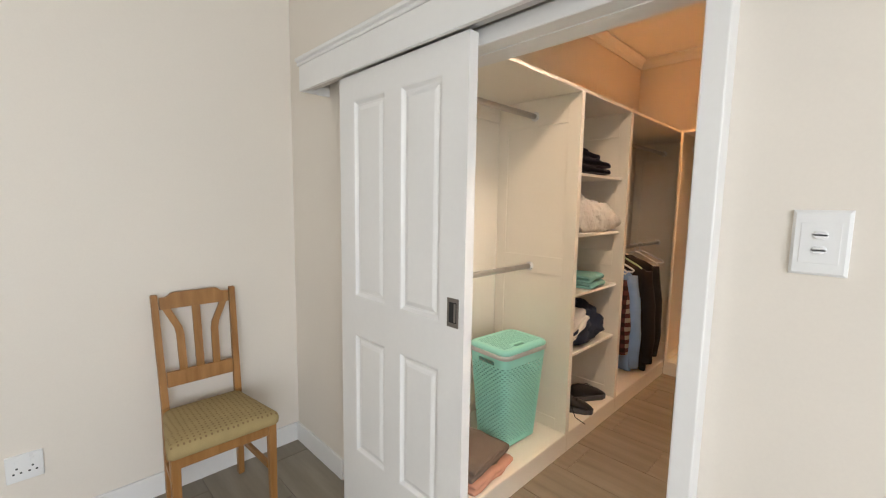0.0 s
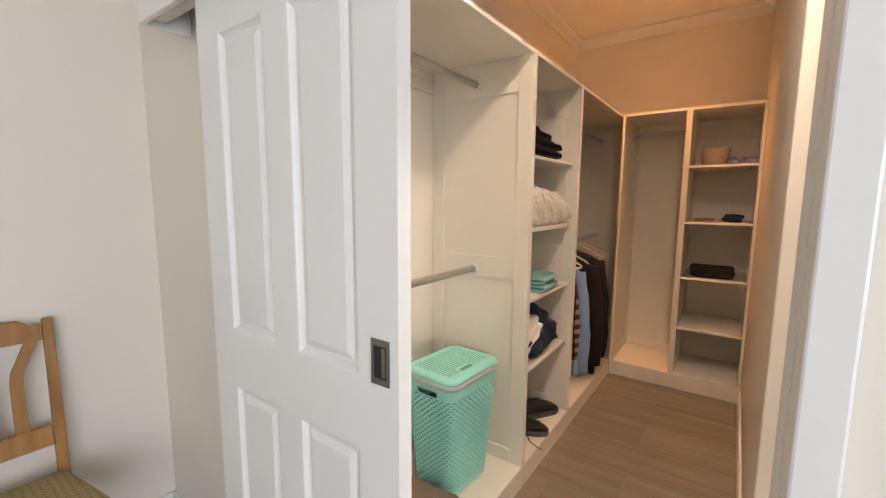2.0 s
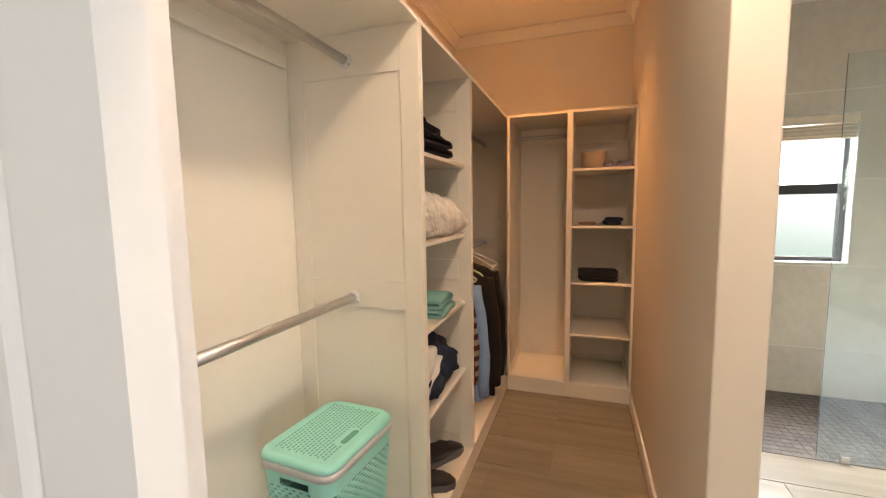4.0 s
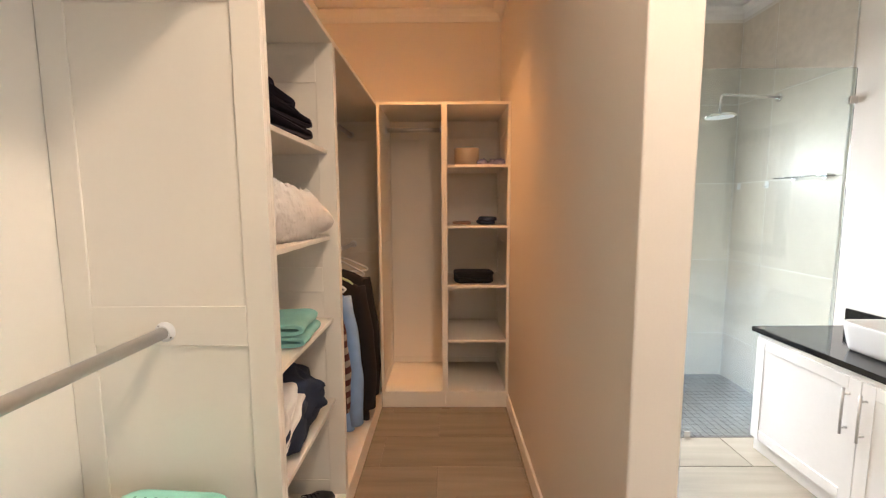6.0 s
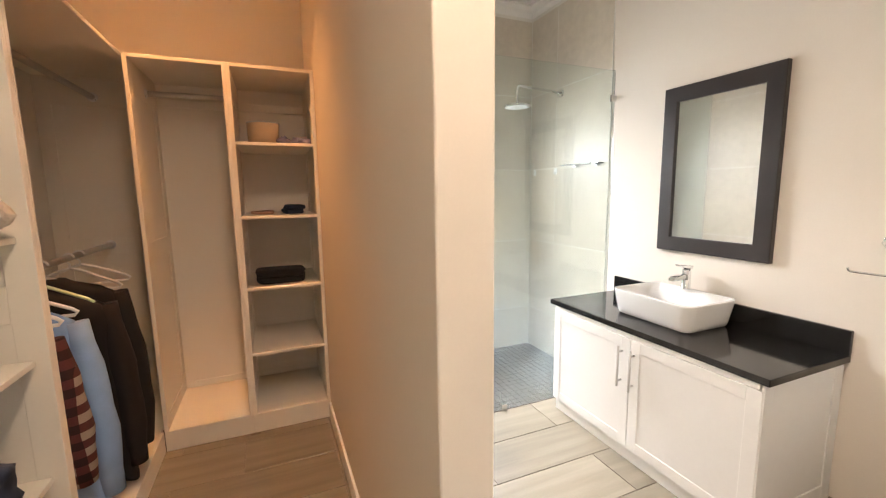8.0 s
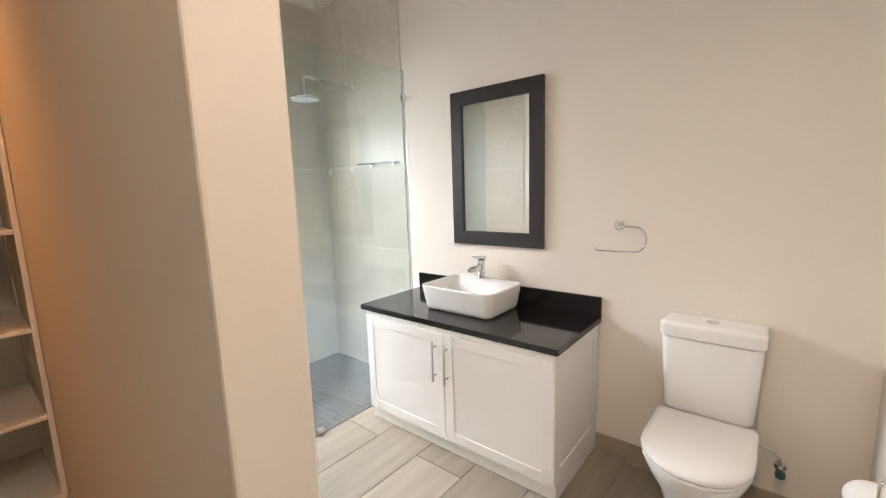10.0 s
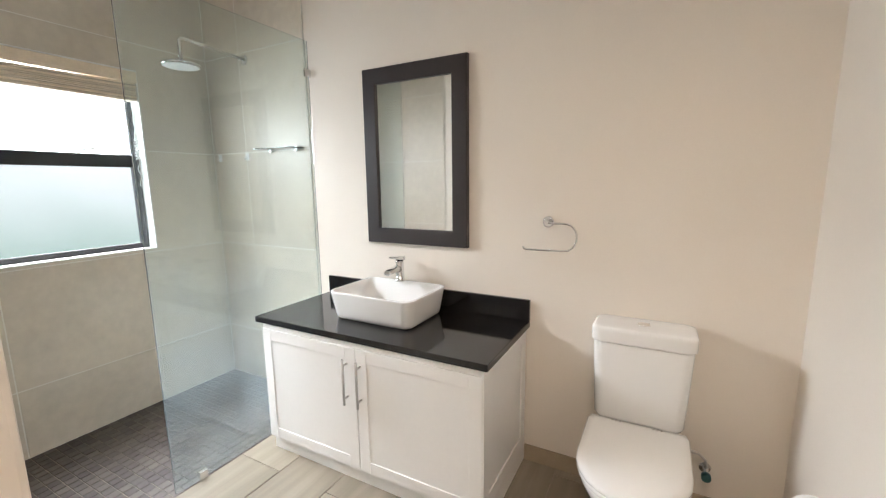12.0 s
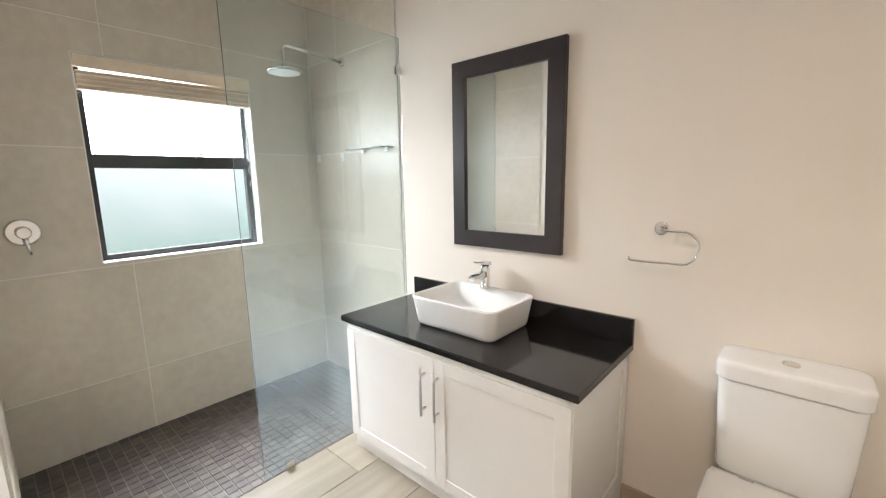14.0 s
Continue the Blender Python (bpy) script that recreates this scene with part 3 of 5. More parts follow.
# ---- laundry basket ----
def basket():
    b = thing("laundry_basket", 1.765, 1.385, BT + 0.004, "mint green woven-look plastic laundry basket with a lid", "laundry basket", rz=-4)
    H, w0, d0, w1, d1 = 0.555, 0.305, 0.225, 0.385, 0.290

    def outline(z, w, d, r=0.04, n=88):
        src = rrect(0, 0, z, w, d, r, 8)
        src.append(src[0])
        seg = [(src[i + 1] - src[i]).length for i in range(len(src) - 1)]
        tot, out, i, acc = sum(seg), [], 0, 0.0
        for k in range(n):
            s = tot * k / n
            while acc + seg[i] < s:
                acc += seg[i]
                i += 1
            out.append(src[i].lerp(src[i + 1], (s - acc) / seg[i]))
        return out
    n, nz = 164, 84
    grid = []
    for j in range(nz + 1):
        f = j / nz
        grid.append(outline(0.012 + (H - 0.012) * f, w0 + (w1 - w0) * f, d0 + (d1 - d0) * f, 0.045, n))
    bm = bmesh.new()
    vs = [[bm.verts.new(p) for p in r] for r in grid]
    for j in range(nz):
        for k in range(n):
            row = 4 <= j < nz - 9 and j % 2 == 1
            hole = row and (k + 2 * (j // 2 % 2)) % 4 in (0, 1)
            p = grid[j][k]
            grip = nz - 9 <= j < nz - 5 and abs(p.y) < 0.055 and abs(p.x) > 0.12
            if not hole and not grip:
                f = bm.faces.new((vs[j][k], vs[j][(k + 1) % n], vs[j + 1][(k + 1) % n], vs[j + 1][k]))
                f.smooth = True
    bm.faces.new(list(reversed(vs[0])))
    body = part("body", bm, M_MINT, b)
    mod = body.modifiers.new("thick", "SOLIDIFY")
    mod.thickness, mod.offset = 0.003, -1
    # inner wall coloured darker so that the holes look shaded
    bm = bmesh.new()
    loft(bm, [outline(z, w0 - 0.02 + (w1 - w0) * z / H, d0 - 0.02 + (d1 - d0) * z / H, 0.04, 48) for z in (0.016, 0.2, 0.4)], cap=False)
    part("inner_wall", bm, M_MINT_SHADE, b, "inside of the basket, mint darkened to show its shade")
    bm = bmesh.new()
    loft(bm, [outline(z, w1 + e, d1 + e, 0.05, 64) for z, e in ((H - 0.012, 0.002), (H - 0.010, 0.012), (H + 0.010, 0.014), (H + 0.014, 0.008), (H + 0.014, -0.02))], cap=False)
    part("rim", bm, M_GREYP, b, "pale grey plastic rim")
    bm = bmesh.new()
    loft(bm, [outline(z, w1 + e, d1 + e, 0.05, 64) for z, e in ((H + 0.014, 0.002), (H + 0.018, 0.010), (H + 0.030, 0.008), (H + 0.037, -0.004), (H + 0.041, -0.03))])
    lid = part("lid", bm, M_MINT, b)
    # dark dashes on the lid, painted shade in place of real weave holes
    hole_shades = bmesh.new()
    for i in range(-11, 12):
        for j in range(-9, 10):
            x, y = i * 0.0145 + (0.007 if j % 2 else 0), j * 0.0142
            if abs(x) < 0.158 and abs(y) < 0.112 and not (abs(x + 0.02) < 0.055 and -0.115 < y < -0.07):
                box(hole_shades, x - 0.0048, x + 0.0048, y - 0.0032, y + 0.0032, H + 0.0405, H + 0.0414)
    tagged(part("lid_weave_shade", hole_shades, M_MINT_SHADE, lid), kind="stuff")
    bm = bmesh.new()
    loft(bm, [[Vector((-0.02 + p.x, -0.095 + p.y, z)) for p in rrect(0, 0, 0, 0.085, 0.022, 0.009, 4)] for z in (H + 0.0405, H + 0.0422)])
    part("lid_slot", bm, M_MINT_D, lid, "dark finger slot in the lid")
    return b


basket()


# ---- folded and hanging cloth ----
def fold_stack(name, x, y, z, w, d, layers, m, label, category, group="", rz=0, seed=1, slump=0.0):
    """A pile of folded cloth; layers is a list of thicknesses."""
    t = thing(name, x, y, z, label, category, group, rz)
    rnd = random.Random(seed)
    base = 0.0
    for h in layers:
        bm = bmesh.new()
        sx, sy = rnd.uniform(-0.012, 0.012), rnd.uniform(-0.012, 0.012)
        ww, dd = w * rnd.uniform(0.88, 1.03), d * rnd.uniform(0.90, 1.03)
        rings = []
        for f, k in ((0.0, 0.86), (0.10, 0.95), (0.28, 0.995), (0.46, 0.985), (0.52, 0.965), (0.58, 0.985), (0.74, 1.0), (0.92, 0.95), (1.0, 0.86), (1.03, 0.6), (1.03, 0.3), (1.02, 0.02)):
            ring = []
            for p in rrect(0, 0, 0, ww * k, dd * k, min(ww, dd) * 0.2 * k, 8):
                q = Vector((p.x * 7 + seed * 3.1, p.y * 7, base * 20 + f * 1.5))
                nz = noise.noise(q)
                sag = slump * (p.x / ww) if f > 0.05 else 0
                ring.append(Vector((p.x + sx + 0.013 * nz, p.y + sy + 0.013 * noise.noise(q + Vector((5, 5, 5))), max(0.0, base + h * f * (1 + 0.22 * nz) + sag * f))))
            rings.append(ring)
        loft(bm, rings)
        part("folded_layer", bm, m, t)
        base += h * 0.93
    return t


def lump(bm, c, s, n=(18, 12), rough=0.25, freq=5.0, seed=0.0, floor_z=None):
    """An uneven soft lump about c with half sizes s."""
    rings = []
    for j in range(1, n[1]):
        th = math.pi * j / n[1]
        ring = []
        for k in range(n[0]):
            a = 2 * math.pi * k / n[0]
            d = Vector((math.sin(th) * math.cos(a), math.sin(th) * math.sin(a), -math.cos(th)))
            r = 1 + rough * noise.noise(d * freq * 0.5 + Vector((seed, seed * 2, 0))) + rough * 0.4 * noise.noise(d * freq * 1.7 + Vector((seed, 3, seed)))
            p = Vector((c[0] + d.x * s[0] * r, c[1] + d.y * s[1] * r, c[2] + d.z * s[2] * r))
            if floor_z is not None:
                p.z = max(p.z, floor_z)
            ring.append(p)
        rings.append(ring)
    loft(bm, rings)


def sheet(path, t, y0, y1, seed, wave=0.006, n=22):
    """A thick folded cloth: its section follows the (x, z) path and runs from y0 to y1."""
    pts = []
    for a, b in zip(path, path[1:]):
        for k in range(4):
            pts.append(Vector((a[0] + (b[0] - a[0]) * k / 4, 0, a[1] + (b[1] - a[1]) * k / 4)))
    pts.append(Vector((path[-1][0], 0, path[-1][1])))
    for r in range(3):
        pts = [pts[0]] + [(pts[k - 1] + pts[k] * 2 + pts[k + 1]) / 4 for k in range(1, len(pts) - 1)] + [pts[-1]]
    norm = []
    for k in range(len(pts)):
        d = (pts[min(k + 1, len(pts) - 1)] - pts[max(k - 1, 0)]).normalized()
        norm.append(Vector((-d.z, 0, d.x)))
    rings = []
    for i in range(n + 1):
        f = i / n
        end = 1 - 0.45 * max(0.0, 1 - min(f, 1 - f) * n / 1.5)
        side = []
        for sgn in (1, -1):
            row = []
            for p, m in zip(pts, norm):
                y = y0 + (y1 - y0) * f
                q = Vector((p.x * 9 + seed, y * 9, p.z * 14 + seed * 1.7))
                o = p + m * sgn * t / 2 * end * (1 + 0.3 * noise.noise(q * 2.2))
                row.append(Vector((o.x + wave * 1.6 * noise.noise(q + Vector((3, 1, 7))), y + wave * 2 * noise.noise(q * 0.8 + Vector((p.x * 9, 0, 2))), max(0.0005, o.z + wave * noise.noise(q * 1.3)))))
            side.append(row)
        rings.append(side[0] + side[1][::-1])
    bm = bmesh.new()
    loft(bm, rings)
    return bm


def folded(name, x, y, z, w, d, counts, t, m, label, category, group="", rz=0, seed=1, slope=0.0):
    """Towels folded in half and piled; each sheet turns round at its +x end."""
    th = thing(name, x, y, z, label, category, group, rz)
    rnd = random.Random(seed)
    base = 0.0
    for c in range(counts):
        e = w / 2 * rnd.uniform(0.94, 1.0) - c * 0.012
        h = t * rnd.uniform(2.15, 2.5)
        path = [(-w / 2, base + t * 0.6), (0, base + t * 0.55), (e - t, base + t * 0.55), (e, base + h * 0.5), (e - t * 1.1, base + h - t * 0.45), (0.02, base + h - t * 0.40 + slope * 0.3), (-w / 2 + 0.01, base + h - t * 0.45 + slope)]
        part("folded_layer", sheet(path, t, -d / 2 + rnd.uniform(-0.008, 0.008), d / 2, seed + c * 5.3), m, th)
        base += h * 0.97
    return th


def pillow_mesh(a, b, tk, seed, n=46):
    """A soft pillow: two puffed sides that meet in a seam with drawn-out corners."""
    bm = bmesh.new()
    for sgn in (1, -1):
        g = []
        for i in range(n + 1):
            row = []
            for j in range(n + 1):
                u, v = -1 + 2 * i / n, -1 + 2 * j / n
                puff = max(0.0, (1 - u ** 4) * (1 - v ** 4)) ** 0.5
                x, y = a * u * (1 - 0.10 * (1 - v * v)), b * v * (1 - 0.10 * (1 - u * u))
                q = Vector((u * 2.2 + seed, v * 2.2, sgn * 2.0))
                ridge = 1 - abs(noise.noise(q * 1.25 + Vector((0, u * v, 0)))) * 2
                fine = 1 - abs(noise.noise(Vector((q.x * 1.9, q.y * 4.6, q.z)) + Vector((4, 0, 1)))) * 2.4
                row.append(bm.verts.new((x, y, sgn * tk * puff * (0.78 + 0.26 * ridge + 0.22 * fine) + 0.030 * noise.noise(Vector((u * 1.6, v * 1.6, seed))))))
            g.append(row)
        for i in range(n):
            for j in range(n):
                f = bm.faces.new((g[i][j], g[i + 1][j], g[i + 1][j + 1], g[i][j + 1]))
                f.smooth = True
    bmesh.ops.remove_doubles(bm, verts=bm.verts, dist=0.0004)
    return bm


SX = 2.07
M_PILLOW = mat("crumpled_cotton", (0.72, 0.69, 0.64), 0.92, vary=0.06, scale=12, fine=15, bump=1.0, depth=0.035)
M_DARKN = mat("dark_plum_cloth", (0.016, 0.012, 0.024), 0.93, vary=0.25, scale=12, fine=260, bump=0.4)
nv = folded("folded_clothes", SX + 0.245, 1.34, 1.705, 0.46, 0.31, 2, 0.019, M_DARKN, "dark plum folded clothes piled on a white shelf", "clothes", "shelf clothes", -6, 3, 0.02)
part("folded_layer", sheet([(-0.22, 0.095), (-0.05, 0.098), (0.06, 0.094), (0.09, 0.108), (0.04, 0.124), (-0.10, 0.142), (-0.22, 0.155)], 0.028, -0.15, 0.14, 8.0, 0.012), M_DARKN, nv)
folded("folded_towels", 2.430, 1.310, 0.968, 0.30, 0.245, 2, 0.0185, M_GREENC, "teal green towels folded in a pile on a shelf", "towels", "shelf clothes", -86, 5)
pw = thing("pillow", SX + 0.30, 1.365, 1.338, "crumpled white pillow pushed onto a white shelf", "pillow", "shelf clothes", rz=-7)
bm = pillow_mesh(0.335, 0.20, 0.125, 2.0)
for v in bm.verts:
    v.co.z = max(0.0, v.co.z + 0.098 - 0.10 * v.co.x)
    v.co.x = max(v.co.x, -0.275)
part("cushion", bm, M_PILLOW, pw)
part("folded_flap", sheet([(-0.25, 0.21), (-0.12, 0.222), (0.02, 0.205), (0.05, 0.19)], 0.014, -0.13, 0.12, 4.0, 0.012), M_WHITEC, pw, "folded-over edge of the pillow case")
je = thing("jeans_pile", SX + 0.25, 1.33, 0.590, "dark navy jeans and pale tops heaped on a shelf", "clothes", "shelf clothes")
bm = bmesh.new()
lump(bm, (0.03, 0.0, 0.085), (0.285, 0.165, 0.10), (44, 26), 0.30, 4.5, 4.0, 0.0)
part("jeans", bm, M_NAVY, je)
bm = bmesh.new()
lump(bm, (0.165, -0.01, 0.12), (0.145, 0.160, 0.135), (36, 24), 0.30, 5.0, 6.5, 0.0)
part("jeans", bm, M_NAVY, je)
for k in range(2):
    part("folded_top", sheet([(-0.22, 0.050 + 0.045 * k), (-0.13, 0.085 + 0.045 * k), (-0.03, 0.142 + 0.040 * k), (0.045, 0.195 + 0.028 * k)], 0.032, -0.152 + 0.012 * k, 0.08, 11.0 + k * 3, 0.012), M_WHITEC, je, "pale folded top")


M_SOLE = mat("grey_rubber", (0.09, 0.09, 0.095), 0.7, vary=0.2)


def shoe(x, y, z, rz, lace=False):
    s = thing("trainer", x, y, z, "black lace-up trainer standing in the wardrobe", "shoe", "shoes in the wardrobe", rz)
    bm = bmesh.new()
    rings = []
    for u, hw, h0, h1 in ((-0.135, 0.020, 0.028, 0.105), (-0.12, 0.034, 0.026, 0.120), (-0.07, 0.038, 0.026, 0.122), (-0.02, 0.038, 0.026, 0.112), (0.04, 0.044, 0.026, 0.085), (0.09, 0.046, 0.026, 0.068), (0.125, 0.036, 0.026, 0.045), (0.14, 0.015, 0.028, 0.036)):
        rings.append([Vector((u, hw * math.cos(a), (h0 + h1) / 2 + (h1 - h0) / 2 * math.sin(a))) for a in [2 * math.pi * k / 16 for k in range(16)]])
    loft(bm, rings)
    part("upper", bm, M_SHOE, s)
    bm = bmesh.new()
    loft(bm, [[Vector((u, v * k, z0)) for u, v in ((-0.14, 0.02), (-0.125, 0.036), (-0.05, 0.036), (0.03, 0.043), (0.09, 0.048), (0.135, 0.03), (0.147, 0.0), (0.135, -0.03), (0.09, -0.048), (0.03, -0.043), (-0.05, -0.036), (-0.125, -0.036), (-0.14, -0.02))] for z0, k in ((0, 0.95), (0.008, 1.0), (0.028, 1.0), (0.032, 0.93))])
    part("sole", bm, M_SOLE, s, "dark grey rubber sole")
    for k in range(4):
        bm = bmesh.new()
        u = -0.01 + k * 0.022
        zt = 0.112 - k * 0.012
        tube(bm, [(u, -0.024, zt - 0.008), (u + 0.006, 0, zt + 0.003), (u, 0.024, zt - 0.008)], 0.0026, 6)
        part("lace", bm, M_BLACKC, s)
    if lace:
        bm = bmesh.new()
        tube(bm, [(0.0, -0.025, 0.085), (0.01, -0.06, 0.04), (0.03, -0.10, 0.004), (0.07, -0.15, 0.004), (0.09, -0.17, 0.004)], 0.0026, 6)
        part("loose_lace", bm, M_BLACKC, s)
    return s


shoe(2.575, 1.262, BT + 0.004, -28, False)
shoe(2.335, 1.262, BT + 0.004, -62, True)
folded("folded_towel", 1.385, 1.305, BT + 0.004, 0.36, 0.27, 1, 0.023, M_PINKC, "peach towel folded on the wardrobe floor", "towels", "folded towels", 4, 9)
folded("folded_towel", 1.375, 1.315, BT + 0.060, 0.35, 0.26, 1, 0.029, M_BROWNC, "taupe brown towel folded on a peach towel", "towels", "folded towels", 7, 10)

# end unit's small things
fold_stack("rolled_top", 3.97, 0.45, 0.900, 0.20, 0.30, (0.045, 0.04), M_BLACKC, "black knitted top rolled up on a shelf", "clothes", "end shelf clothes", 0, 21)
fold_stack("folded_cloth", 4.03, 0.545, 1.325, 0.16, 0.14, (0.02,), M_PINK2, "pale peach cloth folded flat on a shelf", "cloth", "end shelf clothes", 0, 22)
fold_stack("folded_cloth", 4.02, 0.345, 1.325, 0.15, 0.13, (0.03, 0.025), M_NAVY, "dark cloth bundle lying on a shelf", "cloth", "end shelf clothes", 6, 23)
cy = thing("round_tub", 4.08, 0.50, 1.745, "beige round plastic tub on the top shelf", "tub")
bm = bmesh.new()
tube(bm, [(0, 0, 0), (0, 0, 0.004), (0, 0, 0.135), (0, 0, 0.14), (0, 0, 0.14)], [0.082, 0.09, 0.096, 0.094, 0.085], 28)
part("body", bm, mat("beige_plastic", (0.55, 0.43, 0.30), 0.35), cy)
bm = bmesh.new()
tube(bm, [(0, 0, 0.1402), (0, 0, 0.147), (0, 0, 0.148)], [0.097, 0.097, 0.085], 28)
part("lid", bm, M_GREYP, cy)
M_CLEARP = mat("violet_film", (0.42, 0.38, 0.52), 0.15, vary=0.3, scale=30)
for k, (x, y) in enumerate(((4.02, 0.385), (4.04, 0.305), (4.00, 0.265))):
    p = thing("wrapped_packet", x, y, 1.745, "small shiny violet wrapped packet on the top shelf", "packet", "wrapped packets", rz=20 * k)
    bm = bmesh.new()
    lump(bm, (0, 0, 0.028), (0.055, 0.042, 0.033), (18, 12), 0.35, 8, 30 + k, 0.0)
    part("film", bm, M_CLEARP, p)


# ---- hangers and garments ----
RY, RZ = 1.132 + 0.30, 1.15


def hanger(x, z=RZ, tilt=0, label="white plastic clothes hanger on the rail", m=None):
    h = thing("clothes_hanger", x, RY, z, label, "hanger", "clothes hangers", rz=tilt)
    bm = bmesh.new()
    hook = [(0, -0.022, 0.0)] + [(0, -0.022 * math.cos(a), 0.0145 + 0.0215 * math.sin(a) - 0.0145 + 0.0) for a in [math.pi * k / 8 for k in range(1, 8)]] + [(0, 0.022, 0.0), (0, 0.020, -0.012), (0, 0.0, -0.030), (0, 0, -0.055)]
    tube(bm, hook, 0.0048, 8)
    part("hook", bm, m or M_PLASTW, h)
    bm = bmesh.new()
    tube(bm, [(0, 0, -0.052), (0, -0.06, -0.072), (0, -0.19, -0.138), (0, -0.207, -0.152), (0, -0.196, -0.165), (0, 0, -0.165), (0, 0.196, -0.165), (0, 0.207, -0.152), (0, 0.19, -0.138), (0, 0.06, -0.072), (0, 0, -0.052)], 0.0072, 10)
    part("shoulder_bar", bm, m or M_PLASTW, h)
    return h


def garment(name, x, zt, zb, hw, th, m, label, seed, lean=0.0, sleeve=True, front=0.0):
    """A top hanging from its shoulders: width along y, thin along x."""
    g = thing(name, x, RY, zt, label, "clothes", "hanging clothes", rz=lean)
    bm = bmesh.new()
    L = zt - zb
    rings = []
    prof = [(0.0, 0.07, 0.5), (0.02, 0.10, 0.7), (0.05, hw * 0.75, 0.85), (0.085, hw * 0.97, 1.0), (0.15, hw, 1.0), (0.3, hw * 0.96, 1.0), (0.5, hw * 0.98, 1.1), (0.75, hw * 1.02, 1.15), (0.97, hw * 1.05, 1.2), (1.0, hw * 1.04, 1.1)]
    for i, (f, w, t) in enumerate(prof):
        ring = []
        zz = -L * f if i > 4 else -f * 0.9
        for k in range(36):
            a = 2 * math.pi * k / 36
            c, s = math.cos(a), math.sin(a)
            yy = w * math.copysign(abs(c) ** 0.8, c)
            xx = th / 2 * t * math.copysign(abs(s) ** 0.8, s)
            fold = 0.018 * min(1.0, f * 2.2) * math.sin(yy * 46 + seed * 2 + 1.5 * math.sin(f * 4 + seed))
            wob = 0.010 * noise.noise(Vector((yy * 5, zz * 4, seed)))
            ring.append(Vector((xx + fold + wob, yy - front * f, zz + (0.012 * noise.noise(Vector((yy * 8, seed, 1))) if f > 0.9 else 0))))
        rings.append(ring)
    loft(bm, rings)
    part("body", bm, m, g)
    if sleeve:
        for s in (-1, 1):
            bm = bmesh.new()
            pts, rs = [], []
            SL = min(0.76, L * 0.86)
            for k in range(9):
                f = k / 8
                pts.append((0.012 + 0.02 * math.sin(f * 3 + seed), s * (hw - 0.005 + 0.035 * math.sin(f * 2.2)) - front * f * 0.6, -0.085 - SL * f))
                rs.append(0.040 + 0.014 * math.sin(f * 3.0) + 0.004 * math.sin(f * 17 + seed))
            tube(bm, pts, rs, 16)
            part("sleeve", bm, m, g)
    return g


M_PLAID = mat("plaid_cloth", (0.10, 0.025, 0.03), 0.92, vary=0.2, scale=14, fine=250, bump=0.3)
pt = M_PLAID.node_tree
ptc = pt.nodes.new("ShaderNodeTexCoord")
psum = pt.nodes.new("ShaderNodeMath")
for axis, slot in (("Y", 0), ("Z", 1)):
    band = pt.nodes.new("ShaderNodeTexWave")
    band.bands_direction = axis
    band.inputs["Scale"].default_value, band.inputs["Distortion"].default_value = 4.4, 0.3
    pt.links.new(ptc.outputs["Object"], band.inputs["Vector"])
    edge = pt.nodes.new("ShaderNodeMath")
    edge.operation = "GREATER_THAN"
    edge.inputs[1].default_value = 0.5
    pt.links.new(band.outputs["Fac"], edge.inputs[0])
    pt.links.new(edge.outputs[0], psum.inputs[slot])
phalf = pt.nodes.new("ShaderNodeMath")
phalf.operation = "MULTIPLY"
phalf.inputs[1].default_value = 0.5
pt.links.new(psum.outputs[0], phalf.inputs[0])
prp = pt.nodes.new("ShaderNodeValToRGB")
prp.color_ramp.interpolation = "CONSTANT"
prp.color_ramp.elements[0].color = (0.028, 0.010, 0.012, 1)
prp.color_ramp.elements[1].position, prp.color_ramp.elements[1].color = 0.42, (0.095, 0.028, 0.030, 1)
pale = prp.color_ramp.elements.new(0.74)
pale.color = (0.36, 0.30, 0.25, 1)
pt.links.new(phalf.outputs[0], prp.inputs[0])
for node in pt.nodes:
    if node.bl_idname == "ShaderNodeMixRGB" and not node.inputs[1].is_linked:
        pt.links.new(prp.outputs[0], node.inputs[1])
M_BROWNJ = mat("dark_brown_cloth", (0.010, 0.007, 0.0068), 0.9, vary=0.25, scale=12, fine=250, bump=0.4)
M_LIME = mat("pale_green_plastic", (0.50, 0.62, 0.38), 0.45)

hanger(3.88, tilt=28)
hanger(3.76, tilt=-6)
hanger(3.50)
garment("black_jacket", 3.50, 1.09, 0.16, 0.250, 0.12, M_BLACKC, "black long-sleeved jacket on a hanger", 1, 0, True, 0.03)
hanger(3.37, label="pale green clothes hanger on the rail", m=M_LIME)
garment("dark_jacket", 3.37, 1.06, 0.14, 0.240, 0.11, M_BROWNJ, "very dark brown jacket on a green hanger", 2, 4, True, 0.04)
hanger(3.19, tilt=5)
garment("blue_shirt", 3.19, 1.04, 0.17, 0.20, 0.06, M_BLUEC, "pale blue shirt on a white hanger", 3, 3, True, 0.03)
hanger(3.07)
garment("plaid_shirt", 3.08, 1.02, 0.33, 0.175, 0.06, M_PLAID, "maroon and white plaid shirt on a hanger", 4, -3, True, -0.01)
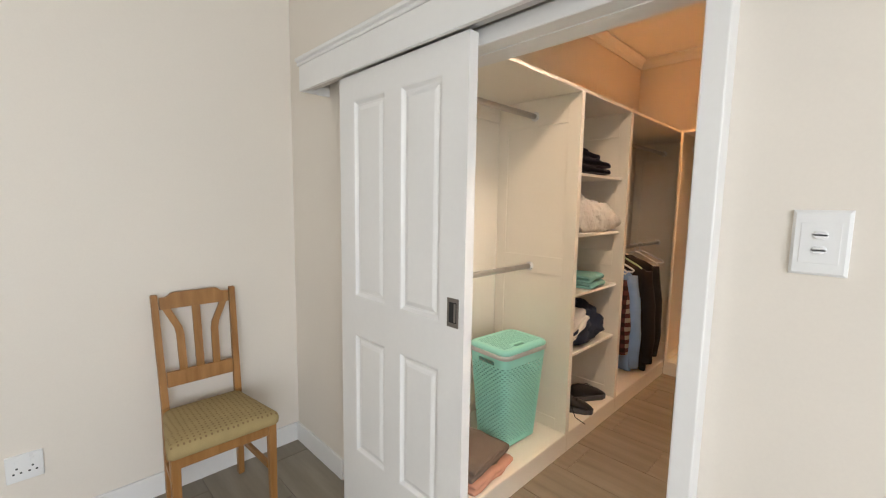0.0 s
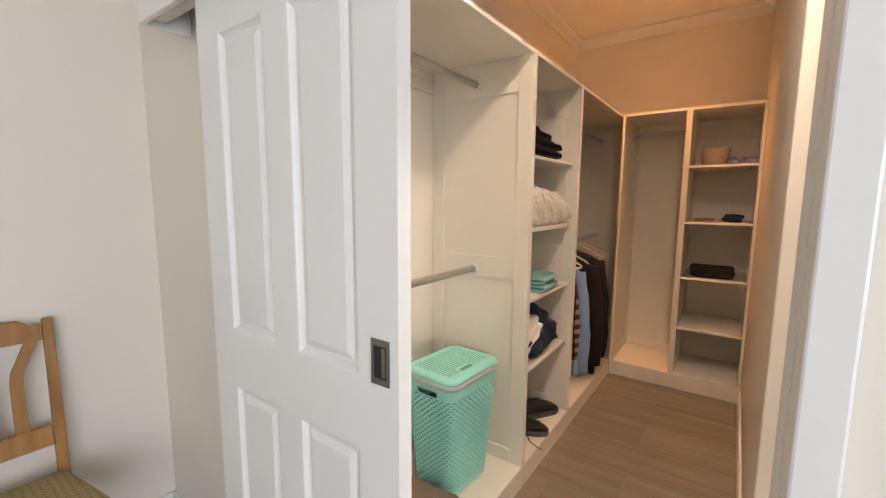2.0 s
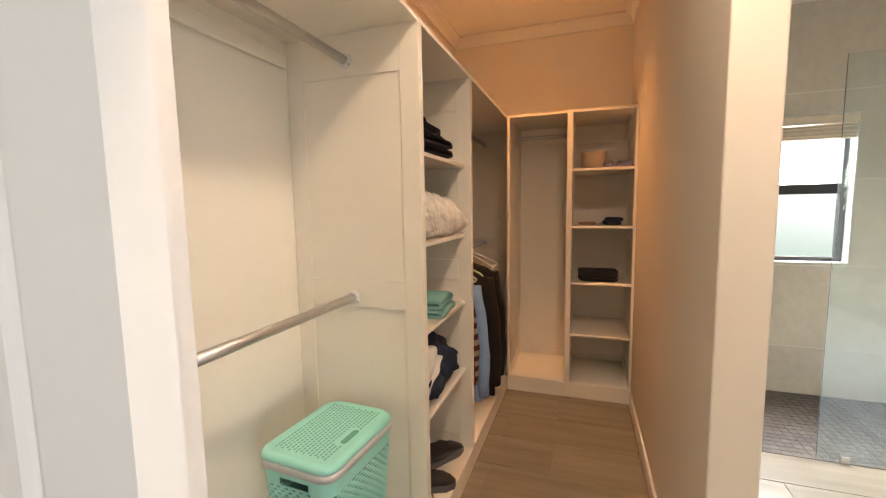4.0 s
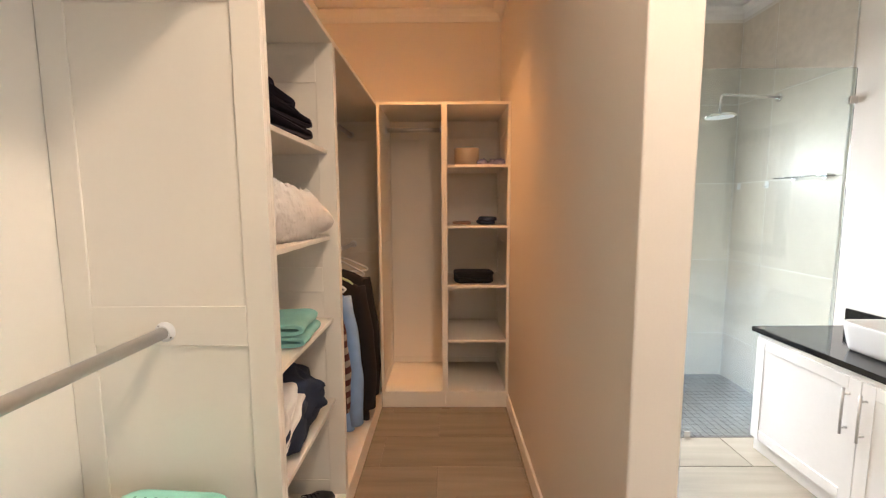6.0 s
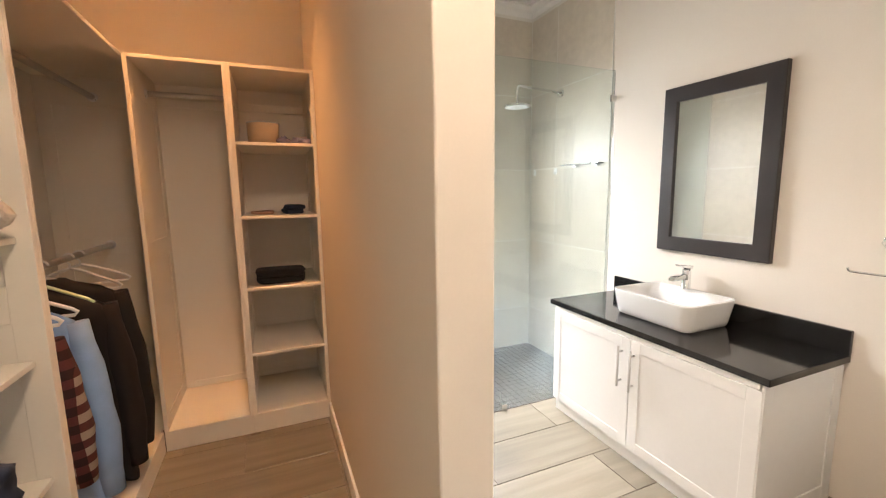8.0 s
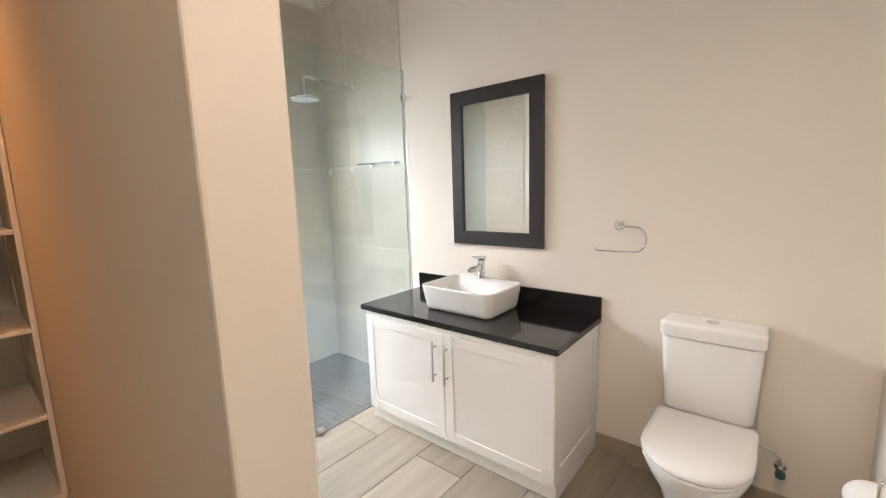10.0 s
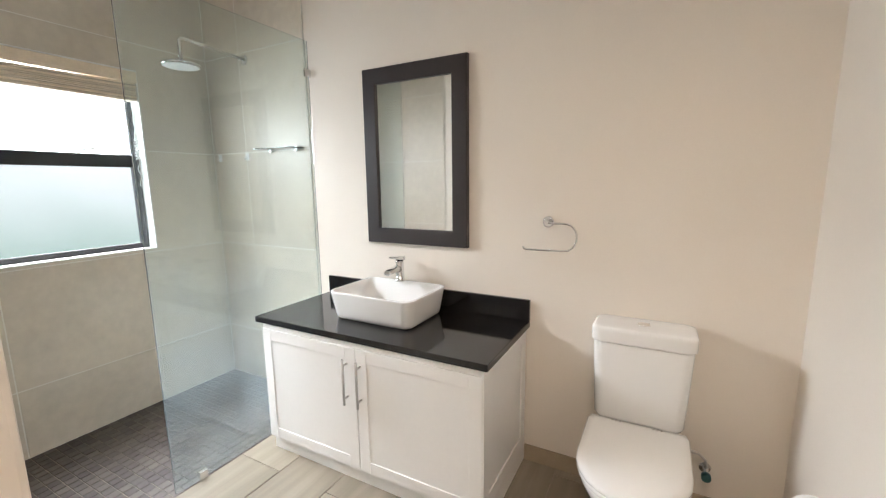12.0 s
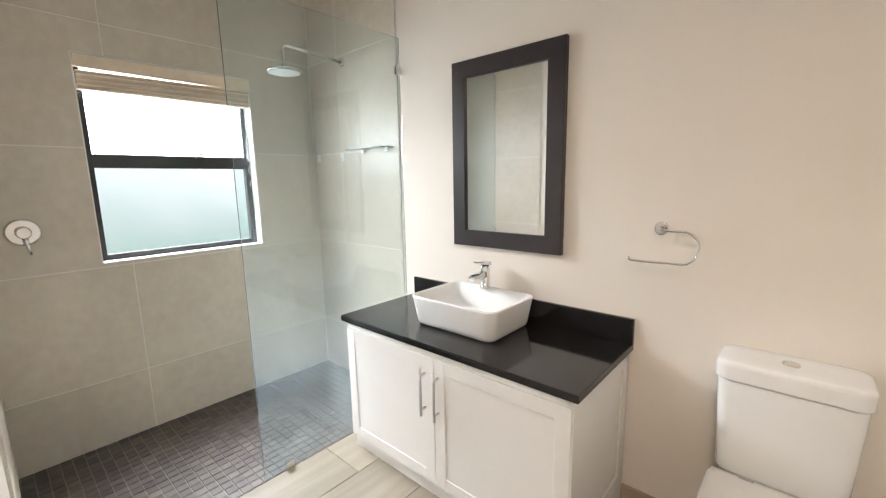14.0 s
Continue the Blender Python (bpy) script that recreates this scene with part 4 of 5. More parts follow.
# ---- bathroom ----
va = thing("vanity_cabinet", 2.057, -1.172, 0, "white shaker vanity cabinet with two closed doors", "vanity cabinet")
VL, VD = 1.233, 0.543
part("plinth", boxes((0.0, VL + 0.003, -VD, -0.025, -0.004, 0.085, 0.002, 1)), M_WHITE, va)
part("carcass", boxes((0.018, VL, -VD, -0.021, 0.085, 0.7125), (0.012, VL, -0.0215, -0.004, 0.686, 0.7125, 0.001, 1)), M_WHITE, va)
vs_ = part("side_panel", boxes((0.0065, 0.0185, -VD, -0.004, 0.085, 0.7125)), M_WHITE, va)
for a, b in ((-VD, -VD + 0.06), (-0.064, -0.004)):
    part("stile", boxes((0.0, 0.0065, a, b, 0.085, 0.7125, 0.0012, 1)), M_WHITE, vs_)
for c, d in ((0.65, 0.7125), (0.085, 0.15)):
    part("cross_rail", boxes((0.0, 0.0065, -VD + 0.06, -0.064, c, d, 0.0012, 1)), M_WHITE, vs_)
for x0, x1, hx in ((0.006, 0.622, 0.597), (0.626, 1.236, 0.675)):
    z0, z1 = 0.082, 0.684
    f = 0.058
    dr = part("door", boxes((x0, x1, -0.0205, -0.0042, z0, z1)), M_WHITE, va)
    for r in ((x0, x0 + f, z0, z1), (x1 - f, x1, z0, z1)):
        part("stile", boxes((r[0], r[1], -0.0042, 0.0, r[2], r[3], 0.0015, 1)), M_WHITE, dr)
    for r in ((x0 + f, x1 - f, z1 - f, z1), (x0 + f, x1 - f, z0, z0 + f)):
        part("cross_rail", boxes((r[0], r[1], -0.0042, 0.0, r[2], r[3], 0.0015, 1)), M_WHITE, dr)
    bm = bmesh.new()
    tube(bm, [(hx, 0.030, 0.415), (hx, 0.030, 0.635)], 0.006, 12)
    h = part("handle", bm, M_ALU, dr, "brushed steel bar handle")
    for z in (0.445, 0.605):
        bm = bmesh.new()
        tube(bm, [(hx, 0.0, z), (hx, 0.030, z)], 0.005, 10)
        part("handle_post", bm, M_ALU, dr)
vt = thing("stone_counter", 2.04, YW, 0.7125, "polished black stone counter with an upstand on the vanity", "countertop")
part("slab", boxes((0, 1.297, 0.001, 0.553, 0.0, 0.030, 0.003, 2)), M_STONE, vt)
part("upstand", boxes((0, 1.285, 0.001, 0.020, 0.0305, 0.138, 0.002, 1)), M_STONE, vt)

bs = thing("basin", 2.718, -1.492, 0.743, "white rectangular ceramic vessel basin on the counter", "basin")
bm = bmesh.new()
rings = []
for z, w, d, r in ((0.0, 0.425, 0.30, 0.035), (0.003, 0.438, 0.313, 0.04), (0.012, 0.452, 0.328, 0.046), (0.03, 0.462, 0.338, 0.05), (0.08, 0.478, 0.354, 0.052), (0.132, 0.494, 0.370, 0.054), (0.140, 0.496, 0.372, 0.054), (0.143, 0.492, 0.368, 0.052), (0.143, 0.476, 0.352, 0.046), (0.139, 0.470, 0.346, 0.044)):
    rings.append(rrect(0, 0, z, w, d, r, 7))
for z, w, d, r in ((0.10, 0.44, 0.27, 0.06), (0.055, 0.39, 0.235, 0.08), (0.035, 0.31, 0.18, 0.08), (0.030, 0.15, 0.10, 0.04), (0.028, 0.03, 0.03, 0.012)):
    rings.append(rrect(0, 0.022, z, w, d, r, 7))
loft(bm, rings)
part("bowl", bm, M_CER, bs)
bm = bmesh.new()
tube(bm, [(0, 0.02, 0.0285), (0, 0.02, 0.033), (0, 0.02, 0.035)], [0.022, 0.021, 0.015], 18)
part("waste", bm, M_CHROME, bs)

tp = thing("basin_tap", 2.752, -1.652, 0.885, "chrome single-lever mixer tap on the basin rim", "tap")
bm = bmesh.new()
tube(bm, [(0, 0, 0), (0, 0, 0.006), (0, 0, 0.008), (0, 0, 0.098), (0, 0.002, 0.116)], [0.027, 0.027, 0.0235, 0.023, 0.0225], 20)
part("body", bm, M_CHROME, tp)
bm = bmesh.new()
loft(bm, [[Vector((p.x, y, z + p.y)) for p in rrect(0, 0, 0, w, h, 0.006, 3)] for y, z, w, h in ((0.0, 0.070, 0.040, 0.036), (0.05, 0.073, 0.037, 0.029), (0.110, 0.068, 0.035, 0.022), (0.121, 0.064, 0.033, 0.019))])
part("spout", bm, M_CHROME, tp)
bm = bmesh.new()
loft(bm, [[Vector((p.x, y, z + p.y)) for p in rrect(0, 0, 0, w, h, 0.004, 3)] for y, z, w, h in ((-0.023, 0.124, 0.042, 0.022), (0.02, 0.130, 0.040, 0.018), (0.066, 0.139, 0.032, 0.010), (0.078, 0.142, 0.028, 0.008))])
part("lever", bm, M_CHROME, tp)

mi = thing("framed_mirror", 2.679, YW, 1.085, "rectangular mirror in a wide dark stained frame", "mirror")
mw, mh, fw = 0.313, 0.936, 0.083
for x0, x1, z0, z1, cut in ((-mw, -mw + fw, 0, mh, "v"), (mw - fw, mw, 0, mh, "v"), (-mw, mw, 0, fw, "h"), (-mw, mw, mh - fw, mh, "h")):
    bm = bmesh.new()
    out = []
    for y, e in ((0.0, 0.0), (0.026, 0.0), (0.030, 0.004)):
        if cut == "v":
            inn, ou = (x1, x0) if x0 < 0 else (x0, x1)
            s = 1 if ou < inn else -1
            out.append([Vector((ou + s * e, y, e)), Vector((inn - s * e, y, fw - e)), Vector((inn - s * e, y, mh - fw + e)), Vector((ou + s * e, y, mh - e))])
        else:
            inn, ou = (z1, z0) if z0 == 0 else (z0, z1)
            s = 1 if ou < inn else -1
            out.append([Vector((-mw + e, y, ou + s * e)), Vector((mw - e, y, ou + s * e)), Vector((mw - fw + e, y, inn - s * e)), Vector((-mw + fw - e, y, inn - s * e))])
    loft(bm, out, smooth=False)
    part("frame_rail", bm, M_FRAME, mi, "dark stained wooden frame rail")
part("mirror_glass", boxes((-mw + fw - 0.004, mw - fw + 0.004, 0.008, 0.016, fw - 0.004, mh - fw + 0.004)), M_MIRROR, mi, "clear mirror glass")

tr = thing("towel_ring", 1.964, YW, 1.231, "open chrome towel ring on the bathroom wall", "towel ring")
bm = bmesh.new()
tube(bm, [(0, 0, 0), (0, 0.006, 0), (0, 0.009, 0)], [0.026, 0.026, 0.022], 20)
tube(bm, [(0, 0.008, 0), (0, 0.052, 0)], 0.010, 12)
part("mount", bm, M_CHROME, tr)
bm = bmesh.new()
pts = [(0.012, 0.045, 0.0), (-0.03, 0.047, -0.002)]
pts += [(-0.085 - 0.052 * math.sin(a), 0.05, -0.063 + 0.061 * math.cos(a)) for a in [math.pi * k / 12 for k in range(0, 13)]]
pts += [(0.0, 0.05, -0.126), (0.09, 0.05, -0.126), (0.101, 0.05, -0.122), (0.103, 0.05, -0.112)]
tube(bm, pts, 0.0045, 10)
part("ring", bm, M_CHROME, tr)


def toilet():
    t = thing("toilet", 1.541, YW, 0, "white ceramic close-coupled toilet, lid closed", "toilet")
    bm = bmesh.new()
    loft(bm, [rrect(0, y, z, w, d, 0.04, 6) for z, w, d, y in ((0.425, 0.325, 0.150, 0.088), (0.44, 0.338, 0.158, 0.090), (0.58, 0.350, 0.168, 0.094), (0.70, 0.362, 0.174, 0.097), (0.762, 0.366, 0.176, 0.098), (0.7655, 0.365, 0.175, 0.098), (0.767, 0.360, 0.170, 0.098))])
    part("cistern", bm, M_CER, t)
    bm = bmesh.new()
    loft(bm, [rrect(0, 0.0985, z, w, d, min(0.04, d * 0.4), 6) for z, w, d in ((0.7685, 0.368, 0.178), (0.7700, 0.378, 0.187), (0.7725, 0.381, 0.190), (0.776, 0.3815, 0.1905), (0.814, 0.382, 0.191), (0.820, 0.381, 0.190), (0.8255, 0.377, 0.186), (0.8292, 0.370, 0.179), (0.8312, 0.358, 0.168), (0.8322, 0.34, 0.15), (0.8326, 0.20, 0.08), (0.8326, 0.06, 0.03))])
    lid = part("cistern_lid", bm, M_CER, t)
    bm = bmesh.new()
    tube(bm, [(0, 0.10, 0.8320), (0, 0.10, 0.8365), (0, 0.10, 0.838)], [0.024, 0.023, 0.018], 20)
    part("flush_button", bm, M_CHROME, lid)

    def dring(z, k, y0=0.16, y1=0.62, w=0.187):
        out = []
        cy = y1 - w
        for a in range(0, 13):
            th = math.pi * a / 12
            out.append((w * math.cos(th), cy + w * 1.08 * math.sin(th)))
        out += [(-w * 1.0, y0 + 0.03), (-w * 0.95, y0), (w * 0.95, y0), (w * 1.0, y0 + 0.03)]
        m = (y0 + y1) / 2
        return [Vector((x * k, m + (y - m) * k, z)) for x, y in out]
    bm = bmesh.new()
    loft(bm, [dring(z, k, 0.05 if z < 0.3 else 0.10, 0.61, w) for z, k, w in ((-0.004, 0.62, 0.14), (0.02, 0.62, 0.14), (0.16, 0.64, 0.14), (0.25, 0.74, 0.16), (0.33, 0.90, 0.18), (0.375, 0.97, 0.185), (0.392, 0.965, 0.185))])
    part("bowl", bm, M_CER, t)
    bm = bmesh.new()
    loft(bm, [dring(z, k) for z, k in ((0.393, 0.97), (0.396, 0.99), (0.406, 0.99), (0.409, 0.975))])
    part("seat", bm, M_CER, t)
    bm = bmesh.new()
    loft(bm, [dring(z, k) for z, k in ((0.4105, 0.985), (0.414, 1.0), (0.424, 1.0), (0.431, 0.97), (0.436, 0.85), (0.439, 0.5), (0.440, 0.05))])
    part("seat_lid", bm, M_CER, t)
    for s in (-1, 1):
        bm = bmesh.new()
        tube(bm, [(s * 0.075 - 0.02, 0.182, 0.425), (s * 0.075 + 0.02, 0.182, 0.425)], 0.011, 12)
        part("hinge", bm, M_CHROME, t)
    return t


toilet()
vv = thing("stop_valve", 1.277, YW, 0.215, "chrome stop valve with a teal knob behind the toilet", "valve")
bm = bmesh.new()
tube(bm, [(0, 0, 0), (0, 0.003, 0), (0, 0.003, 0), (0, 0.05, 0)], [0.022, 0.022, 0.009, 0.009], 14)
tube(bm, [(0, 0.045, -0.03), (0, 0.045, 0.03)], 0.009, 12)
part("body", bm, M_CHROME, vv)
bm = bmesh.new()
tube(bm, [(0, 0.052, 0), (0, 0.058, 0), (0, 0.078, 0), (0, 0.082, 0)], [0.010, 0.018, 0.018, 0.012], 12)
part("knob", bm, mat("teal_plastic", (0.02, 0.09, 0.10), 0.4), vv, "dark teal plastic knob")
bm = bmesh.new()
tube(bm, [(0, 0.045, 0.03), (0.005, 0.046, 0.06), (0.03, 0.05, 0.085), (0.07, 0.06, 0.095), (0.10, 0.07, 0.10)], 0.006, 10)
part("hose", bm, M_ALU, vv, "braided metal hose")

rh = thing("toilet_roll_holder", XD1, -1.020, 0.662, "chrome toilet roll holder with a white roll", "roll holder")
bm = bmesh.new()
tube(bm, [(0, 0, 0), (0.006, 0, 0), (0.009, 0, 0)], [0.027, 0.027, 0.023], 20)
tube(bm, [(0.008, 0, 0), (0.060, 0, 0)], 0.012, 14)
part("mount", bm, M_CHROME, rh)
bm = bmesh.new()
tube(bm, [(0.055, 0, 0), (0.085, 0, 0.0), (0.092, 0.0, -0.02), (0.092, -0.002, -0.100), (0.092, -0.012, -0.110), (0.092, -0.115, -0.110), (0.092, -0.123, -0.104), (0.092, -0.125, -0.088)], 0.0055, 10)
part("arm", bm, M_CHROME, rh)
bm = bmesh.new()
rings = []
for r, y in ((0.020, -0.010), (0.053, -0.010), (0.055, -0.012), (0.055, -0.106), (0.053, -0.108), (0.020, -0.108), (0.020, -0.010)):
    rings.append([Vector((0.092 + r * math.cos(a), y, -0.1245 + r * math.sin(a))) for a in [2 * math.pi * k / 28 for k in range(28)]])
loft(bm, rings, cap=False)
part("paper_roll", bm, M_TP, rh, "white toilet paper roll")

# ---- shower ----
sc = thing("shower_screen", 3.40, YW + TT, 0.004, "frameless clear glass shower screen with water marks", "shower screen")
M_SCREEN = bpy.data.materials.new("screen_glass")
M_SCREEN.use_nodes = True
st = M_SCREEN.node_tree
sb = st.nodes["Principled BSDF"]
sb.inputs["Base Color"].default_value = (0.88, 0.965, 0.95, 1)
sb.inputs["Transmission Weight"].default_value, sb.inputs["Roughness"].default_value, sb.inputs["IOR"].default_value = 1.0, 0.0, 1.45
df = st.nodes.new("ShaderNodeBsdfDiffuse")
df.inputs[0].default_value = (0.62, 0.74, 0.80, 1)
ge = st.nodes.new("ShaderNodeNewGeometry")
sx = st.nodes.new("ShaderNodeSeparateXYZ")
st.links.new(ge.outputs["Position"], sx.inputs[0])
hm = st.nodes.new("ShaderNodeMapRange")
hm.inputs[1].default_value, hm.inputs[2].default_value, hm.inputs[3].default_value, hm.inputs[4].default_value = 0.0, 1.35, 0.085, 0.015
st.links.new(sx.outputs[2], hm.inputs[0])
na, nb = st.nodes.new("ShaderNodeTexNoise"), st.nodes.new("ShaderNodeTexNoise")
na.inputs["Scale"].default_value, na.inputs["Detail"].default_value = 4.0, 5
nb.inputs["Scale"].default_value, nb.inputs["Detail"].default_value = 140.0, 2
st.links.new(ge.outputs["Position"], na.inputs["Vector"])
st.links.new(ge.outputs["Position"], nb.inputs["Vector"])
sp = st.nodes.new("ShaderNodeMapRange")
sp.inputs[1].default_value, sp.inputs[2].default_value, sp.inputs[3].default_value, sp.inputs[4].default_value = 0.35, 0.7, 0.75, 1.35
st.links.new(nb.outputs[0], sp.inputs[0])
m1, m2 = st.nodes.new("ShaderNodeMath"), st.nodes.new("ShaderNodeMath")
m1.operation = m2.operation = "MULTIPLY"
st.links.new(hm.outputs[0], m1.inputs[0])
st.links.new(sp.outputs[0], m1.inputs[1])
mr = st.nodes.new("ShaderNodeMapRange")
mr.inputs[1].default_value, mr.inputs[2].default_value, mr.inputs[3].default_value, mr.inputs[4].default_value = 0.3, 0.7, 0.5, 1.3
st.links.new(na.outputs[0], mr.inputs[0])
st.links.new(m1.outputs[0], m2.inputs[0])
st.links.new(mr.outputs[0], m2.inputs[1])
vo = st.nodes.new("ShaderNodeTexVoronoi")
vo.inputs["Scale"].default_value = 70.0
st.links.new(ge.outputs["Position"], vo.inputs["Vector"])
dots = st.nodes.new("ShaderNodeMapRange")
dots.inputs[1].default_value, dots.inputs[2].default_value, dots.inputs[3].default_value, dots.inputs[4].default_value = 0.10, 0.24, 0.30, 0.0
st.links.new(vo.outputs["Distance"], dots.inputs[0])
low = st.nodes.new("ShaderNodeMapRange")
low.inputs[1].default_value, low.inputs[2].default_value, low.inputs[3].default_value, low.inputs[4].default_value = 0.30, 0.62, 1.0, 0.0
st.links.new(sx.outputs[2], low.inputs[0])
patchy = st.nodes.new("ShaderNodeMapRange")
patchy.inputs[1].default_value, patchy.inputs[2].default_value = 0.50, 0.66
st.links.new(na.outputs[0], patchy.inputs[0])
d1, d2, d3 = [st.nodes.new("ShaderNodeMath") for k in range(3)]
d1.operation = d2.operation = "MULTIPLY"
d3.operation, d3.use_clamp = "ADD", True
st.links.new(dots.outputs[0], d1.inputs[0])
st.links.new(low.outputs[0], d1.inputs[1])
st.links.new(d1.outputs[0], d2.inputs[0])
st.links.new(patchy.outputs[0], d2.inputs[1])
st.links.new(d2.outputs[0], d3.inputs[0])
st.links.new(m2.outputs[0], d3.inputs[1])
mx = st.nodes.new("ShaderNodeMixShader")
st.links.new(d3.outputs[0], mx.inputs[0])
st.links.new(sb.outputs[0], mx.inputs[1])
tl = st.nodes.new("ShaderNodeBsdfTranslucent")
tl.inputs[0].default_value = (0.60, 0.76, 0.86, 1)
film = st.nodes.new("ShaderNodeMixShader")
film.inputs[0].default_value = 0.5
st.links.new(df.outputs[0], film.inputs[1])
st.links.new(tl.outputs[0], film.inputs[2])
st.links.new(film.outputs[0], mx.inputs[2])
st.links.new(mx.outputs[0], st.nodes["Material Output"].inputs["Surface"])
pane = part("glass_pane", boxes((-0.004, 0.004, 0.004, 0.985, 0.006, 2.235, 0.0008, 1)), M_SCREEN, sc, "clear greenish glass with dried water marks")
pane.visible_shadow = False
for y, z in ((0.012, 2.055), (0.012, 0.18)):
    part("wall_clip", boxes((-0.011, 0.011, -0.008, 0.036, z - 0.022, z + 0.022, 0.002, 1)), M_CHROME, sc, "square chrome glass clip")
part("floor_clip", boxes((-0.012, 0.012, 0.835, 0.875, -0.002, 0.042, 0.002, 1)), M_CHROME, sc, "square chrome floor clip")

sh = thing("rain_shower", 3.96, YW + TT, 2.215, "round chrome rain shower head on a wall arm", "shower head")
bm = bmesh.new()
tube(bm, [(0, 0, 0), (0, 0.006, 0), (0, 0.012, 0)], [0.030, 0.030, 0.018], 20)
part("flange", bm, M_CHROME, sh)
bm = bmesh.new()
tube(bm, [(0, 0.01, 0), (0, 0.20, 0.012), (0, 0.386, 0.022), (0, 0.403, 0.018), (0, 0.413, 0.005), (0, 0.415, -0.03), (0, 0.415, -0.100)], 0.0095, 12)
part("arm", bm, M_CHROME, sh)
bm = bmesh.new()
tube(bm, [(0, 0.415, -0.095), (0, 0.415, -0.110), (0, 0.415, -0.113), (0, 0.415, -0.121), (0, 0.415, -0.131), (0, 0.415, -0.134)], [0.014, 0.016, 0.05, 0.098, 0.100, 0.094], 36)
part("head", bm, M_CHROME, sh)
bm = bmesh.new()
tube(bm, [(0, 0.415, -0.1345), (0, 0.415, -0.1365)], 0.090, 36)
part("nozzle_plate", bm, M_GREYP, sh, "pale grey nozzle plate")

mx_ = thing("shower_mixer", XS - TT, -0.108, 1.222, "round chrome shower mixer with a lever", "shower mixer")
bm = bmesh.new()
tube(bm, [(0, 0, 0), (-0.006, 0, 0), (-0.012, 0, 0)], [0.066, 0.066, 0.058], 30)
part("plate", bm, M_CHROME, mx_)
bm = bmesh.new()
tube(bm, [(-0.011, 0, 0), (-0.05, 0, 0), (-0.062, 0, 0)], [0.030, 0.029, 0.024], 20)
part("body", bm, M_CHROME, mx_)
bm = bmesh.new()
tube(bm, [(-0.045, 0, -0.02), (-0.055, -0.006, -0.06), (-0.062, -0.012, -0.105)], [0.011, 0.009, 0.0075], 12)
part("lever", bm, M_CHROME, mx_)

gs = thing("glass_shelf", 3.56, YW + TT, 1.632, "small glass shower shelf on chrome brackets", "shelf")
p = part("glass_plate", boxes((-0.09, 0.24, 0.008, 0.125, 0.0, 0.008, 0.002, 2)), M_GLASS, gs, "clear green-edged glass")
p.visible_shadow = False
for x in (-0.04, 0.19):
    part("bracket", boxes((x - 0.012, x + 0.012, 0.0, 0.03, -0.014, 0.018, 0.003, 2)), M_CHROME, gs)
for x in (4.30, 4.01):
    hk = thing("wall_hook", x, YW + TT, 1.605, "small clear plastic hook stuck on the shower tiles", "hook", "shower hooks")
    part("pad", boxes((-0.018, 0.018, 0.0, 0.004, -0.025, 0.025, 0.0015, 1)), M_PLASTW, hk)
    bm = bmesh.new()
    tube(bm, [(0, 0.004, -0.005), (0, 0.012, -0.016), (0, 0.022, -0.014), (0, 0.024, -0.004)], 0.0035, 8)
    part("hook", bm, M_PLASTW, hk)

# window
wd = thing("shower_window", XS, (WY0 + WY1) / 2, WZ0, "dark aluminium shower window with frosted panes", "window")
tagged(wd, kind="structure")
hwy, wh = (WY1 - WY0) / 2, WZ1 - WZ0
part("reveal", boxes((-0.009, 0.15, -hwy, -hwy + 0.006, 0.006, wh - 0.006), (-0.009, 0.15, hwy - 0.006, hwy, 0.006, wh - 0.006), (-0.011, 0.15, -hwy, hwy, 0, 0.006), (-0.009, 0.15, -hwy, hwy, wh - 0.006, wh)), M_WHITE, wd, "white painted reveal and sill")
fx0, fx1 = 0.070, 0.112
part("window_frame", boxes((fx0, fx1, -hwy + 0.006, -hwy + 0.040, 0.006, wh - 0.006, 0.002, 1), (fx0, fx1, hwy - 0.040, hwy - 0.006, 0.006, wh - 0.006, 0.002, 1), (fx0, fx1, -hwy + 0.04, hwy - 0.04, 0.006, 0.036, 0.002, 1), (fx0, fx1, -hwy + 0.04, hwy - 0.04, wh - 0.036, wh - 0.006, 0.002, 1), (fx0 - 0.008, fx1, -hwy + 0.04, hwy - 0.04, 0.513, 0.587, 0.003, 1)), M_ALUBLK, wd, "dark bronze aluminium frame")
for z0, z1 in ((0.036, 0.513), (0.587, wh - 0.036)):
    p = part("pane", boxes((0.088, 0.092, -hwy + 0.04, hwy - 0.04, z0, z1)), M_FROST, wd, "frosted glass pane")
    p.visible_shadow = False
bm = bmesh.new()
tube(bm, [(fx0 - 0.012, -0.10, 0.592), (fx0 - 0.028, -0.14, 0.604), (fx0 - 0.030, -0.215, 0.620)], 0.005, 8)
tube(bm, [(fx0, -0.10, 0.580), (fx0 - 0.014, -0.10, 0.592)], 0.009, 8)
part("stay", bm, M_ALU, wd, "grey metal window stay")

bl = thing("window_blind", XS - 0.010, (WY0 + WY1) / 2, 1.925, "pale wood venetian blind drawn up above the window", "blind")
part("headrail", boxes((0.0, 0.045, -hwy + 0.008, hwy - 0.008, 0.112, 0.168, 0.003, 1)), M_BLIND, bl)
part("valance", boxes((-0.008, -0.001, -hwy + 0.006, hwy - 0.006, 0.106, 0.170, 0.002, 1)), M_BLIND, bl)
for k in range(9):
    z = 0.0205 + k * 0.0092
    bmx = boxes((0.001 + 0.002 * (k % 2), 0.052, -hwy + 0.012, hwy - 0.012, z, z + 0.0068))
    for v in bmx.verts:
        v.co.z += (-0.0012 * k if v.co.y > 0 else 0.0008 * k) + 0.0006 * math.sin(k * 2.1 + v.co.y * 9)
    part("slat", bmx, M_BLIND, bl)
